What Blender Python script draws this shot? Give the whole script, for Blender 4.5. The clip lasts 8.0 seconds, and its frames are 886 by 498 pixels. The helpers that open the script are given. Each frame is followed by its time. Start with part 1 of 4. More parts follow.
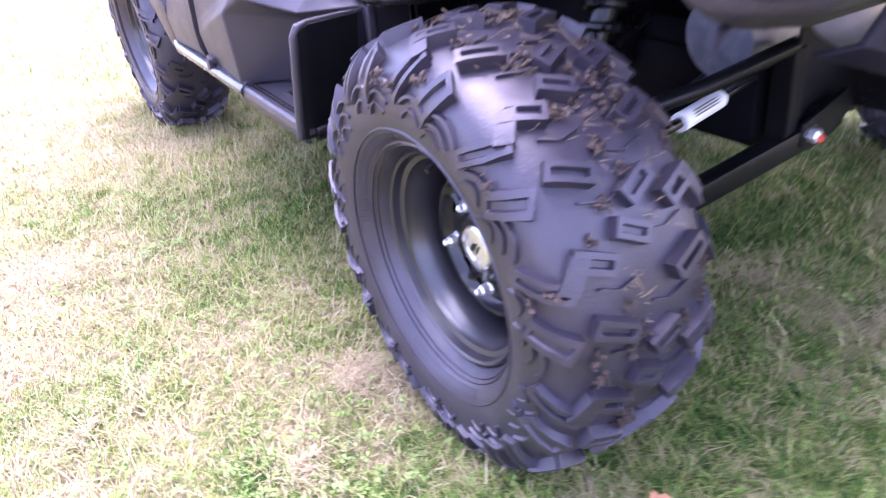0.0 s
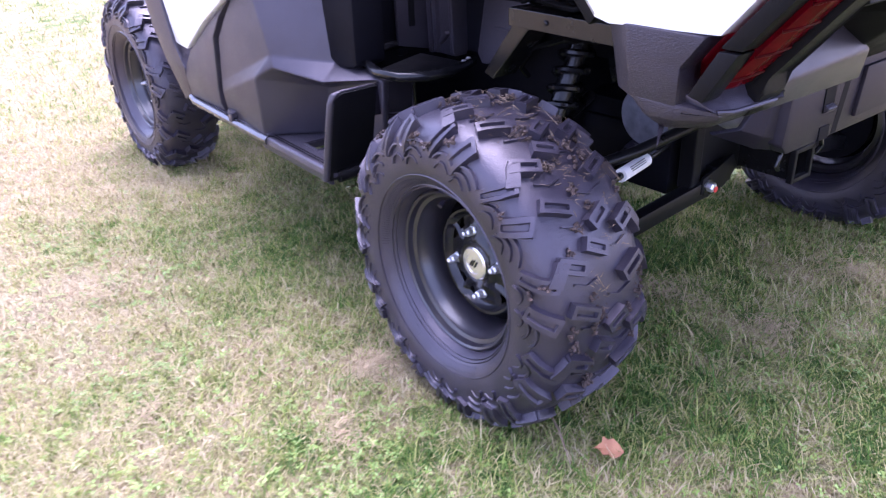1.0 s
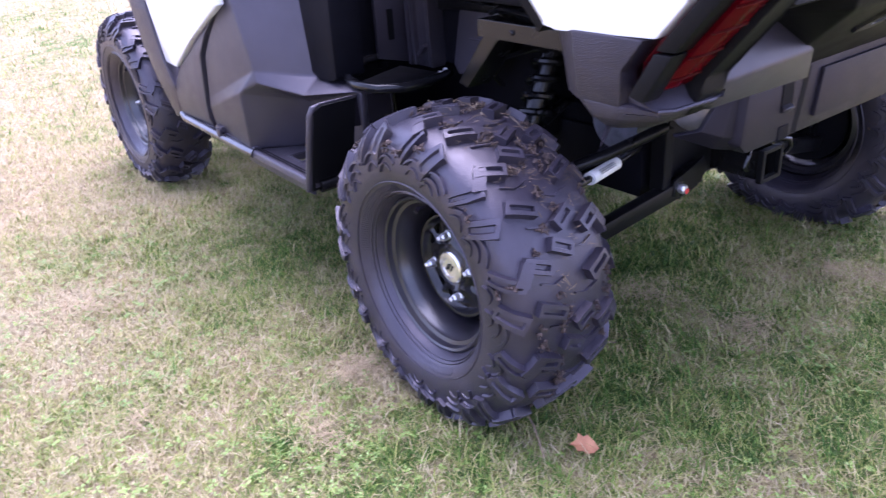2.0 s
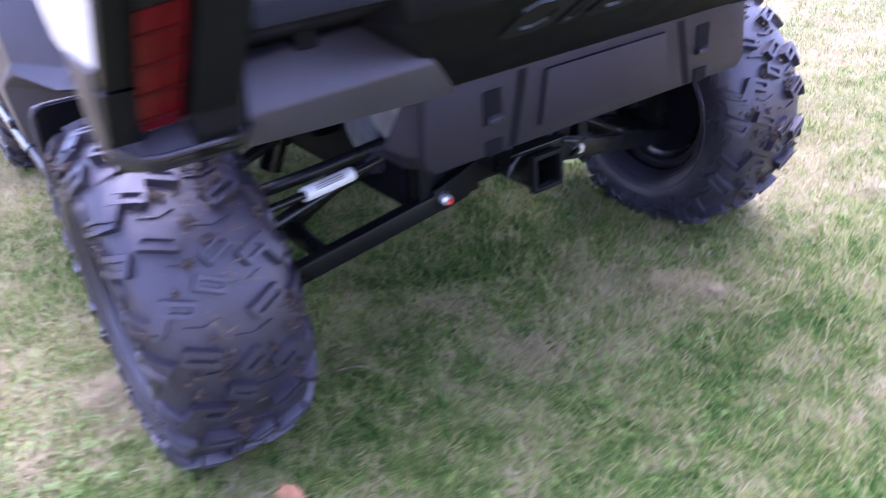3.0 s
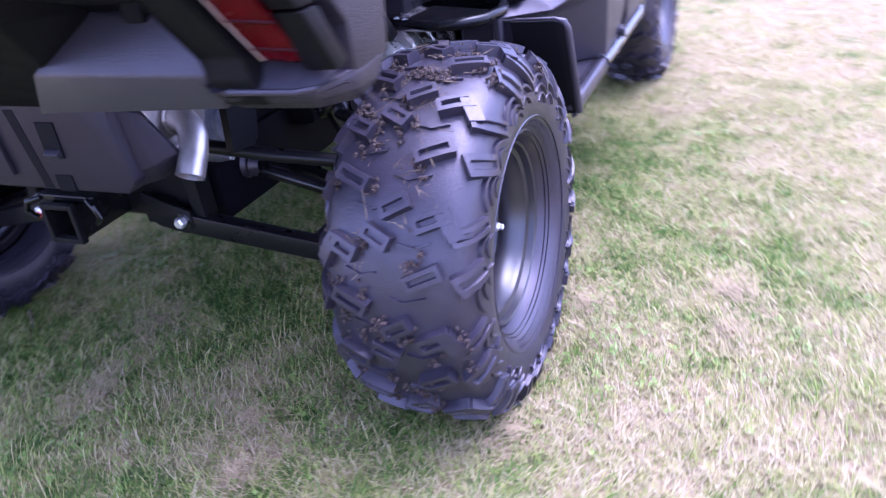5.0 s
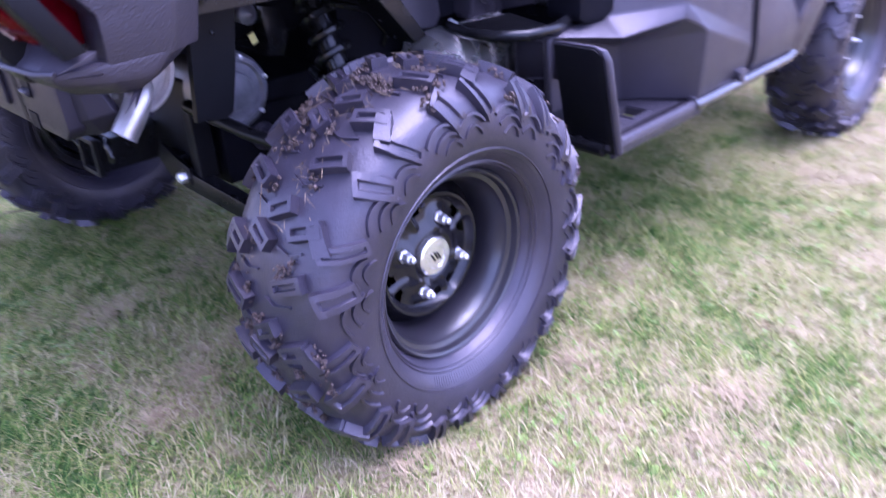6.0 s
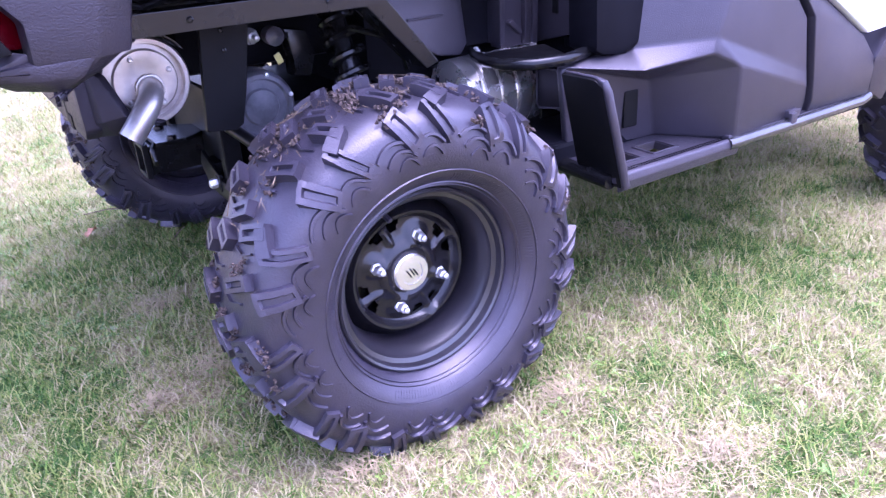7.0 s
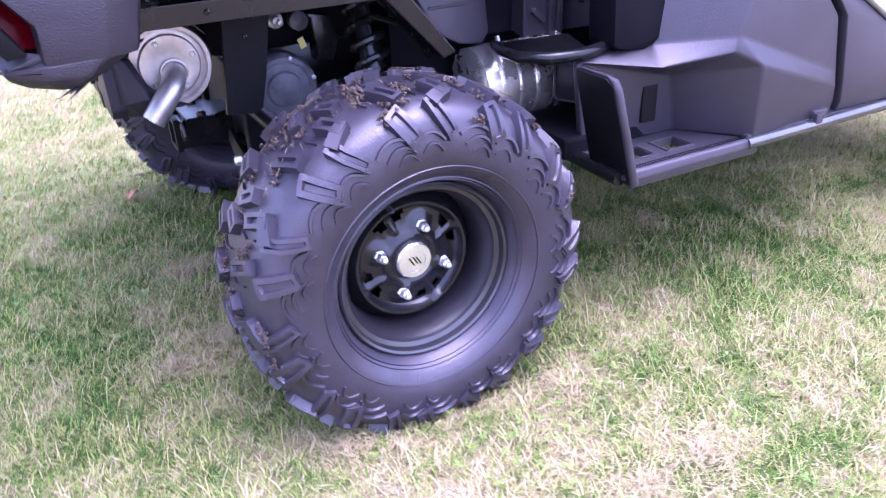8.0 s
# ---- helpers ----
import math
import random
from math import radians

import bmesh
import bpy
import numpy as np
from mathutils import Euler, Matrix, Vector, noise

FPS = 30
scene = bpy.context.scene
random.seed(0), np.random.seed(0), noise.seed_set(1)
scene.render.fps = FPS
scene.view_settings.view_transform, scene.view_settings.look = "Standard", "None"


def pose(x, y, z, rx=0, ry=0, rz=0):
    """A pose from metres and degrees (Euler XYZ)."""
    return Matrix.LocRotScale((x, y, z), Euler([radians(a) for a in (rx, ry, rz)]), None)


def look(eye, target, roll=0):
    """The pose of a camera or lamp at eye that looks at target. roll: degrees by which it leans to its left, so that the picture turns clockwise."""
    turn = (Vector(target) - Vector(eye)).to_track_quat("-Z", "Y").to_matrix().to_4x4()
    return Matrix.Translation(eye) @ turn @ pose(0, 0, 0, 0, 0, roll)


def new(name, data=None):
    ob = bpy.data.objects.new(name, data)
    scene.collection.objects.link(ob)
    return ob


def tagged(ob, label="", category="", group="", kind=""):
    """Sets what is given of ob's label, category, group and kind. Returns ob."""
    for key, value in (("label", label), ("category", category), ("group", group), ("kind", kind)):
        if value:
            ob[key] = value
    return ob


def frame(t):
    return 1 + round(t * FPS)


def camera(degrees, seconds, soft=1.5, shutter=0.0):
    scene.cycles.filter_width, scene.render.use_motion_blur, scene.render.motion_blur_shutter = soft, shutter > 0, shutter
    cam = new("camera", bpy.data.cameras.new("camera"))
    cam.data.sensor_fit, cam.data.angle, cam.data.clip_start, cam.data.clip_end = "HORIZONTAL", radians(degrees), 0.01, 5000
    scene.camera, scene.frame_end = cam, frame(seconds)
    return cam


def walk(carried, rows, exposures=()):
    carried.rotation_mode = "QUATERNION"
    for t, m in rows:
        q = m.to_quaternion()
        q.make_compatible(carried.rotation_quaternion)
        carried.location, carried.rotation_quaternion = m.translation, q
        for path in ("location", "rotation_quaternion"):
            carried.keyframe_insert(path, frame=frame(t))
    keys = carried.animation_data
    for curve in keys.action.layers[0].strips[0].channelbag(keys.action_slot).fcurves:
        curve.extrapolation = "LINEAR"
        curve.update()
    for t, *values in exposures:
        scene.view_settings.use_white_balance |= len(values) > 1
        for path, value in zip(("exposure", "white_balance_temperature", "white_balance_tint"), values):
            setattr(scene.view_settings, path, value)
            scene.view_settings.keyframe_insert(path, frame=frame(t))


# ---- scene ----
import collections

# The camera and its way: seconds, place, yaw, pitch, roll
FOV = 59.76
ROWS = [
    (0.0, -1.2596, -0.8541, 0.8653, -28.89, -30.20, -6.89),
    (0.5, -1.3190, -1.0267, 0.9466, -30.35, -27.58, -3.07),
    (1.0, -1.6074, -1.0803, 1.0317, -36.45, -27.36, -2.62),
    (1.2, -1.6238, -1.1101, 1.0367, -34.07, -26.49, -2.54),
    (2.3, -1.5263, -1.1909, 1.0290, -36.30, -26.16, -4.38),
    (2.5, -1.3870, -1.2337, 1.0289, -34.29, -26.60, -5.96),
    (2.7, -1.1960, -1.2925, 1.0306, -31.71, -28.73, -7.46),
    (3.0, -0.9555, -1.3460, 1.0161, -32.64, -29.33, -5.34),
    (3.3, -0.6976, -1.3512, 1.0134, -29.86, -28.55, -2.92),
    (3.5, -0.4395, -1.3754, 1.0241, -26.65, -29.92, -4.66),
    (3.7, -0.1996, -1.4596, 1.0212, -23.26, -29.83, -6.77),
    (4.0, 0.1316, -1.5560, 1.0180, -15.07, -29.20, -4.38),
    (4.3, 0.4874, -1.5581, 1.0073, -1.51, -27.55, -5.55),
    (4.5, 0.7221, -1.4494, 1.0017, 3.63, -28.07, -1.50),
    (4.7, 0.9509, -1.3217, 0.9610, 13.42, -28.95, -5.33),
    (5.8, 1.5320, -0.8940, 0.9260, 42.10, -28.17, -1.77),
    (6.0, 1.5880, -0.8220, 0.9190, 45.48, -27.94, -3.00),
    (6.2, 1.6675, -0.7042, 0.9145, 53.65, -25.80, -3.91),
    (6.5, 1.7753, -0.6143, 0.9033, 57.86, -26.36, -1.90),
    (7.0, 1.8148, -0.6106, 0.8904, 57.87, -24.73, -3.65),
    (7.5, 1.8351, -0.6079, 0.9032, 59.49, -24.53, -4.05),
    (8.0, 1.8773, -0.5345, 0.9538, 62.55, -27.47, -2.86),
]
cam = camera(FOV, 8.0, soft=1.2, shutter=0.6)
walk(cam, [(t, pose(x, y, z, 90 + p, 0, yaw) @ pose(0, 0, 0, 0, 0, r)) for t, x, y, z, yaw, p, r in ROWS],
     exposures=[(0.0, 2.76, 5450, 42), (0.6, 2.38, 5420, 41), (1.2, 2.24, 5380, 41), (2.5, 1.98, 5330, 38), (3.5, 2.52, 4880, 37), (4.0, 2.45, 4880, 39), (4.5, 2.12, 4960, 42), (5.8, 2.12, 4930, 48), (7.0, 2.36, 5000, 48), (8.0, 2.33, 5120, 46)])

# World: a bright, thinly overcast sky and a very soft sun
world = bpy.data.worlds.new("sky")
scene.world = world
world.use_nodes = True
wn = world.node_tree.nodes
sky = wn.new("ShaderNodeTexSky")
sky.sky_type, sky.sun_disc = "NISHITA", False
sky.sun_elevation, sky.sun_rotation, sky.dust_density = radians(72), radians(60), 3.0
soften = wn.new("ShaderNodeHueSaturation")
soften.inputs["Saturation"].default_value = 0.6
world.node_tree.links.new(sky.outputs[0], soften.inputs["Color"])
world.node_tree.links.new(soften.outputs[0], wn["Background"].inputs["Color"])
wn["Background"].inputs["Strength"].default_value = 0.2
sun = new("sun", bpy.data.lights.new("sun", "SUN"))
sun.data.energy, sun.data.angle, sun.data.color = 1.35, radians(60), (1.0, 0.96, 0.92)
sun.matrix_world = look((0.6, 0.9, 9.0), (0, 0, 0))


# ---------- materials ----------
def nodes_of(name):
    m = bpy.data.materials.new(name)
    m.use_nodes = True
    return m, m.node_tree.nodes, m.node_tree.links, m.node_tree.nodes["Principled BSDF"]


def noise_node(n, l, scale, detail=4.0, vec=None, rough=0.6):
    t = n.new("ShaderNodeTexNoise")
    t.inputs["Scale"].default_value, t.inputs["Detail"].default_value, t.inputs["Roughness"].default_value = scale, detail, rough
    if vec is None:
        c = n.new("ShaderNodeTexCoord")
        vec = c.outputs["Object"]
    l.new(vec, t.inputs["Vector"])
    return t.outputs["Fac"]


def ramp(n, l, fac, stops):
    r = n.new("ShaderNodeValToRGB")
    while len(r.color_ramp.elements) < len(stops):
        r.color_ramp.elements.new(0.5)
    for e, (p, c) in zip(r.color_ramp.elements, stops):
        e.position, e.color = p, (*c, 1) if len(c) == 3 else c
    l.new(fac, r.inputs["Fac"])
    return r.outputs["Color"]


def surface(name, dark, light, rough, scale=8.0, metal=0.0, bump=0.0, bump_scale=300.0, spread=0.1, coat=0.0, gloss=0.5, stretch=None, sky_tint=None):
    """A surface that wanders between two colours, with fine relief and uneven gloss."""
    m, n, l, b = nodes_of(name)
    l.new(ramp(n, l, noise_node(n, l, scale, 6), [(0.3, dark), (0.7, light)]), b.inputs["Base Color"])
    r = n.new("ShaderNodeMapRange")
    r.inputs["To Min"].default_value, r.inputs["To Max"].default_value = max(0.02, rough - spread), min(1.0, rough + spread)
    l.new(noise_node(n, l, scale * 2.3, 5), r.inputs["Value"])
    l.new(r.outputs[0], b.inputs["Roughness"])
    b.inputs["Metallic"].default_value = metal
    b.inputs["Coat Weight"].default_value = coat
    b.inputs["Specular IOR Level"].default_value = gloss
    # purple specular tint puts the reflected sky's colour into the material
    if sky_tint:
        b.inputs["Specular Tint"].default_value = (*sky_tint, 1)
    if bump:
        bp = n.new("ShaderNodeBump")
        bp.inputs["Strength"].default_value, bp.inputs["Distance"].default_value = bump, 0.002
        vec = None
        if stretch:
            mp = n.new("ShaderNodeMapping")
            mp.inputs["Scale"].default_value = stretch
            l.new(n.new("ShaderNodeTexCoord").outputs["Object"], mp.inputs["Vector"])
            vec = mp.outputs[0]
        l.new(noise_node(n, l, bump_scale, 3, vec), bp.inputs["Height"])
        l.new(bp.outputs[0], b.inputs["Normal"])
    return m


PLASTIC = surface("black_plastic", (0.0035, 0.0035, 0.0045), (0.006, 0.006, 0.007), 0.46, bump=0.3, bump_scale=420, gloss=0.11)
GREY = surface("grey_plastic", (0.023, 0.0209, 0.0268), (0.034, 0.0310, 0.0395), 0.40, bump=0.3, bump_scale=420, gloss=0.52, sky_tint=(0.97, 0.90, 1.0))
SATIN = surface("satin_plastic", (0.0095, 0.0084, 0.012), (0.0145, 0.0128, 0.0185), 0.42, bump=0.3, bump_scale=420, gloss=0.27, sky_tint=(0.95, 0.88, 1.0))
GRAINED = surface("grained_plastic", (0.011, 0.0097, 0.0138), (0.018, 0.0155, 0.0222), 0.42, bump=0.55, bump_scale=330, gloss=0.45, stretch=(1.0, 0.8, 1.3), sky_tint=(1.0, 0.94, 1.0))
SHEEN = surface("smooth_plastic", (0.004, 0.004, 0.005), (0.007, 0.007, 0.008), 0.34, gloss=0.3, spread=0.05)
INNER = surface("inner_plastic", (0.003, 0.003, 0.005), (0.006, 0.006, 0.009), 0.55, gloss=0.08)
STEEL = surface("black_steel", (0.004, 0.004, 0.005), (0.009, 0.009, 0.009), 0.25, bump=0.1, bump_scale=120, gloss=0.4)
RUBBER = surface("tyre_rubber", (0.0130, 0.0114, 0.0182), (0.029, 0.0258, 0.0385), 0.39, scale=14, bump=0.35, bump_scale=260, gloss=0.68, sky_tint=(1.0, 0.93, 1.0))
GLOSS = surface("gloss_black", (0.005, 0.005, 0.006), (0.009, 0.009, 0.010), 0.20, gloss=0.28, spread=0.05)
FRAME = surface("frame_black", (0.003, 0.003, 0.004), (0.006, 0.006, 0.007), 0.5, gloss=0.15)
RAIL = surface("rail_black", (0.10, 0.10, 0.105), (0.15, 0.15, 0.155), 0.15, metal=0.8, spread=0.04)
ARM = surface("arm_black", (0.004, 0.004, 0.005), (0.007, 0.007, 0.008), 0.3, gloss=0.22)
RIM = surface("rim_paint", (0.006, 0.0056, 0.007), (0.010, 0.0092, 0.0118), 0.22, gloss=0.42, spread=0.05)
BARREL = surface("barrel_paint", (0.012, 0.0108, 0.0142), (0.019, 0.0172, 0.0225), 0.30, gloss=0.75, spread=0.06)
HUB = surface("polished_cap", (0.75, 0.73, 0.74), (0.9, 0.88, 0.88), 0.22, metal=0.9, scale=30, spread=0.1, bump=0.4, bump_scale=60)
CHROME = surface("bright_zinc", (0.66, 0.65, 0.66), (0.8, 0.79, 0.8), 0.3, metal=0.75, scale=40)
ALLOY = surface("cast_alloy", (0.14, 0.14, 0.17), (0.27, 0.27, 0.31), 0.36, metal=0.6, scale=25, bump=0.3, bump_scale=150)
MUFFLER = surface("muffler_steel", (0.33, 0.30, 0.29), (0.55, 0.52, 0.50), 0.4, metal=0.85, scale=18)
HEAT = surface("heat_shield", (0.82, 0.79, 0.75), (0.90, 0.87, 0.83), 0.27, metal=0.88, scale=5, spread=0.06)
WHITE = surface("white_paint", (0.78, 0.78, 0.79), (0.82, 0.82, 0.83), 0.25, coat=0.3)
YELLOW = surface("yellow_tag", (0.5, 0.45, 0.12), (0.6, 0.55, 0.2), 0.6)
LABEL = surface("white_label", (0.7, 0.7, 0.7), (0.8, 0.8, 0.79), 0.5, scale=60)
LENS = surface("red_lens", (0.040, 0.0003, 0.0016), (0.075, 0.0006, 0.0034), 0.25, gloss=0.10, scale=30)
LENS_GLINT = surface("lens_glint", (0.30, 0.22, 0.20), (0.4, 0.32, 0.28), 0.4)
LENS_DARK = surface("red_lens_rib", (0.022, 0.0003, 0.001), (0.035, 0.0005, 0.0015), 0.3, gloss=0.08)
REDMARK = surface("red_marker", (0.5, 0.03, 0.02), (0.6, 0.05, 0.04), 0.5)
STRAW = surface("dry_straw", (0.07, 0.048, 0.030), (0.22, 0.165, 0.10), 0.8, scale=60)
MUD = surface("dried_mud", (0.030, 0.021, 0.018), (0.085, 0.058, 0.046), 0.9, scale=90, bump=0.8, bump_scale=500)
LEAF = surface("dead_leaf", (0.24, 0.095, 0.04), (0.38, 0.175, 0.08), 0.7, scale=40)


# ---------- mesh helpers ----------
def part(name, bm, material, parent, label="", smooth=False, at=None):
    bmesh.ops.recalc_face_normals(bm, faces=bm.faces)
    me = bpy.data.meshes.new(name)
    bm.to_mesh(me)
    bm.free()
    me.materials.append(material)
    if smooth:
        me.polygons.foreach_set("use_smooth", [True] * len(me.polygons))
        me.set_sharp_from_angle(angle=radians(38))
    ob = new(name, me)
    ob.parent = parent
    if at is not None:
        ob.location = at
    return tagged(ob, label) if label else ob


def box(bm, centre, size, bevel=0.0, turn=(0, 0, 0)):
    m = pose(*centre, *turn) @ Matrix.Diagonal((*size, 1))
    vs = bmesh.ops.create_cube(bm, size=1, matrix=m)["verts"]
    if bevel:
        es = list({e for v in vs for e in v.link_edges})
        bmesh.ops.bevel(bm, geom=es, offset=bevel, segments=2, profile=0.6, affect="EDGES")
    return bm


def tube(bm, pts, r, seg=12, cap=True):
    pts = [Vector(p) for p in pts]
    rings, side = [], None
    for i, p in enumerate(pts):
        d = (pts[min(i + 1, len(pts) - 1)] - pts[max(i - 1, 0)]).normalized()
        if side is None:
            side = d.orthogonal().normalized()
        side = (side - d * side.dot(d)).normalized()
        up = d.cross(side)
        rr = r[i] if isinstance(r, (list, tuple)) else r
        rings.append([bm.verts.new(p + rr * (math.cos(a) * side + math.sin(a) * up)) for a in np.linspace(0, 2 * math.pi, seg, endpoint=False)])
    for a, b in zip(rings, rings[1:]):
        for k in range(seg):
            bm.faces.new((a[k], a[(k + 1) % seg], b[(k + 1) % seg], b[k]))
    if cap:
        bm.faces.new(rings[0]), bm.faces.new(rings[-1])
    return bm


def lathe(bm, profile, seg=48, skip=None, axis="X", centre=(0, 0, 0)):
    """A profile of (along, radius) turned about an axis."""
    c = Vector(centre)
    rows = []
    for a, r in profile:
        row = []
        for k in range(seg):
            t = 2 * math.pi * k / seg
            p = {"X": (a, r * math.cos(t), r * math.sin(t)), "Y": (r * math.cos(t), a, r * math.sin(t)), "Z": (r * math.cos(t), r * math.sin(t), a)}[axis]
            row.append(bm.verts.new(c + Vector(p)))
        rows.append(row)
    for i, (p, q) in enumerate(zip(rows, rows[1:])):
        for k in range(seg):
            if skip and skip(i, k):
                continue
            bm.faces.new((p[k], p[(k + 1) % seg], q[(k + 1) % seg], q[k]))
    return bm


def prism(bm, poly, axis, a, b, bevel=0.0):
    """A polygon in the two other axes, drawn out along axis from a to b."""
    def put(p, d):
        return {"x": (d, p[0], p[1]), "y": (p[0], d, p[1]), "z": (p[0], p[1], d)}[axis]
    lo = [bm.verts.new(put(p, a)) for p in poly]
    hi = [bm.verts.new(put(p, b)) for p in poly]
    fs = [bm.faces.new(lo), bm.faces.new(hi)]
    n = len(poly)
    for k in range(n):
        fs.append(bm.faces.new((lo[k], lo[(k + 1) % n], hi[(k + 1) % n], hi[k])))
    if bevel:
        es = list({e for f in fs for e in f.edges})
        bmesh.ops.bevel(bm, geom=es, offset=bevel, segments=2, profile=0.6, affect="EDGES")
    return bm


def shell(bm, rows, depth, bevel=0.0):
    """A sheet through rows of points (equal counts), given thickness by the vector depth."""
    d = Vector(depth)
    top = [[bm.verts.new(p) for p in row] for row in rows]
    low = [[bm.verts.new(Vector(p) + d) for p in row] for row in rows]
    nr, nc = len(rows), len(rows[0])
    for i in range(nr - 1):
        for j in range(nc - 1):
            bm.faces.new((top[i][j], top[i][j + 1], top[i + 1][j + 1], top[i + 1][j]))
            bm.faces.new((low[i][j], low[i + 1][j], low[i + 1][j + 1], low[i][j + 1]))
    ring = [(i, 0) for i in range(nr)] + [(nr - 1, j) for j in range(1, nc)] + [(i, nc - 1) for i in range(nr - 2, -1, -1)] + [(0, j) for j in range(nc - 2, 0, -1)]
    for (a, b), (c, e) in zip(ring, ring[1:] + ring[:1]):
        bm.faces.new((top[a][b], top[c][e], low[c][e], low[a][b]))
    if bevel:
        bmesh.ops.bevel(bm, geom=list(bm.edges), offset=bevel, segments=2, profile=0.6, affect="EDGES")
    return bm


def facets(bm, pts, faces, depth, bevel=0.005):
    """A faceted moulding: named corners, faces, thickness along depth, eased edges."""
    d = Vector(depth)
    front = {k: bm.verts.new(p) for k, p in pts.items()}
    back = {k: bm.verts.new(Vector(p) + d) for k, p in pts.items()}
    used = collections.Counter()
    for f in faces:
        bm.faces.new([front[k] for k in f])
        bm.faces.new([back[k] for k in reversed(f)])
        for a, b in zip(f, f[1:] + f[:1]):
            used[frozenset((a, b))] += 1
    for f in faces:
        for a, b in zip(f, f[1:] + f[:1]):
            if used[frozenset((a, b))] == 1:
                bm.faces.new((front[a], front[b], back[b], back[a]))
    bmesh.ops.recalc_face_normals(bm, faces=bm.faces[:])
    bm.normal_update()
    sharp = [e for e in bm.edges if len(e.link_faces) == 2 and e.calc_face_angle() > radians(14)]
    bmesh.ops.bevel(bm, geom=sharp, offset=bevel, segments=3, profile=0.5, affect="EDGES", clamp_overlap=True)


def arc(c, r, a0, a1, n, plane="xy"):
    out = []
    for a in np.linspace(radians(a0), radians(a1), n):
        u, v = r * math.cos(a), r * math.sin(a)
        out.append({"xy": (c[0] + u, c[1] + v, c[2]), "yz": (c[0], c[1] + u, c[2] + v), "xz": (c[0] + u, c[1], c[2] + v)}[plane])
    return out


def beam(bm, a, b, wide, tall, bevel=0.003):
    """A straight bar of rectangular section from a to b, standing upright."""
    a, b = Vector(a), Vector(b)
    d = (b - a).normalized()
    side = d.cross(Vector((0, 0, 1))).normalized()
    up = side.cross(d)
    m = Matrix((d, side, up)).transposed().to_4x4()
    m.translation = (a + b) / 2
    vs = bmesh.ops.create_cube(bm, size=1, matrix=m @ Matrix.Diagonal(((b - a).length, wide, tall, 1)))["verts"]
    bmesh.ops.bevel(bm, geom=list({e for v in vs for e in v.link_edges}), offset=bevel, segments=2, profile=0.6, affect="EDGES")


def mirrored(m, pts):
    return [(m * p[0], p[1], p[2]) for p in pts]


# ---------- ground ----------
# worn and lush patches of the lawn: x, y, radius, how much drier
PATCHES = ((-1.40, 0.92, 0.52, 0.12), (-0.86, 0.19, 0.16, 0.10), (1.35, -0.15, 0.50, 0.05), (1.15, 0.70, 0.40, 0.02), (0.92, 0.18, 0.22, 0.04),
           (0.35, -0.40, 0.18, 0.08), (0.25, -0.15, 0.16, 0.08), (0.10, -0.62, 0.22, -0.07), (0.04, 0.0, 0.22, -0.07),
           (-0.38, -0.33, 0.30, -0.06), (0.85, -0.45, 0.20, -0.07))


def dryness(n, l, c):
    """How dry the lawn is: patches at two sizes, drier away from the parked vehicle; ahead, the dry tint also paints in
    sunlight.
    """
    sep = n.new("ShaderNodeSeparateXYZ")
    l.new(c, sep.inputs[0])
    ab = n.new("ShaderNodeMath")
    ab.operation = "ABSOLUTE"
    shift = n.new("ShaderNodeMath")
    shift.operation = "SUBTRACT"
    shift.inputs[1].default_value = 0.05
    l.new(sep.outputs[0], shift.inputs[0])
    l.new(shift.outputs[0], ab.inputs[0])
    far = n.new("ShaderNodeMapRange")
    far.inputs["From Min"].default_value, far.inputs["From Max"].default_value = 0.35, 1.6
    far.inputs["To Min"].default_value, far.inputs["To Max"].default_value = -0.11, 0.025
    l.new(ab.outputs[0], far.inputs["Value"])
    # yellower forward of y 0.9, dry tint doubling as painted sunlight
    ahead = n.new("ShaderNodeMapRange")
    ahead.inputs["From Min"].default_value, ahead.inputs["From Max"].default_value = 0.9, 1.7
    ahead.inputs["To Max"].default_value = 0.10
    l.new(sep.outputs[1], ahead.inputs["Value"])
    dry_and_lit = n.new("ShaderNodeMath")
    l.new(far.outputs[0], dry_and_lit.inputs[0]), l.new(ahead.outputs[0], dry_and_lit.inputs[1])
    total = dry_and_lit.outputs[0]
    for x, y, radius, amount in PATCHES:
        gap = n.new("ShaderNodeVectorMath")
        gap.operation = "DISTANCE"
        gap.inputs[1].default_value = (x, y, 0)
        l.new(c, gap.inputs[0])
        fall = n.new("ShaderNodeMapRange")
        fall.interpolation_type = "SMOOTHSTEP"
        fall.inputs["From Min"].default_value, fall.inputs["From Max"].default_value = radius * 0.3, radius
        fall.inputs["To Min"].default_value, fall.inputs["To Max"].default_value = amount, 0
        l.new(gap.outputs["Value"], fall.inputs["Value"])
        plus = n.new("ShaderNodeMath")
        l.new(total, plus.inputs[0]), l.new(fall.outputs[0], plus.inputs[1])
        total = plus.outputs[0]
    big, small = noise_node(n, l, 1.5, 3, c, 0.55), noise_node(n, l, 10, 4, c, 0.6)
    w = n.new("ShaderNodeMath")
    w.operation = "MULTIPLY_ADD"
    w.inputs[1].default_value = 0.76
    l.new(small, w.inputs[0])
    k = n.new("ShaderNodeMath")
    k.operation = "MULTIPLY_ADD"
    k.inputs[1].default_value = 0.50
    l.new(big, k.inputs[0]), l.new(total, k.inputs[2])
    l.new(k.outputs[0], w.inputs[2])
    return w.outputs[0]


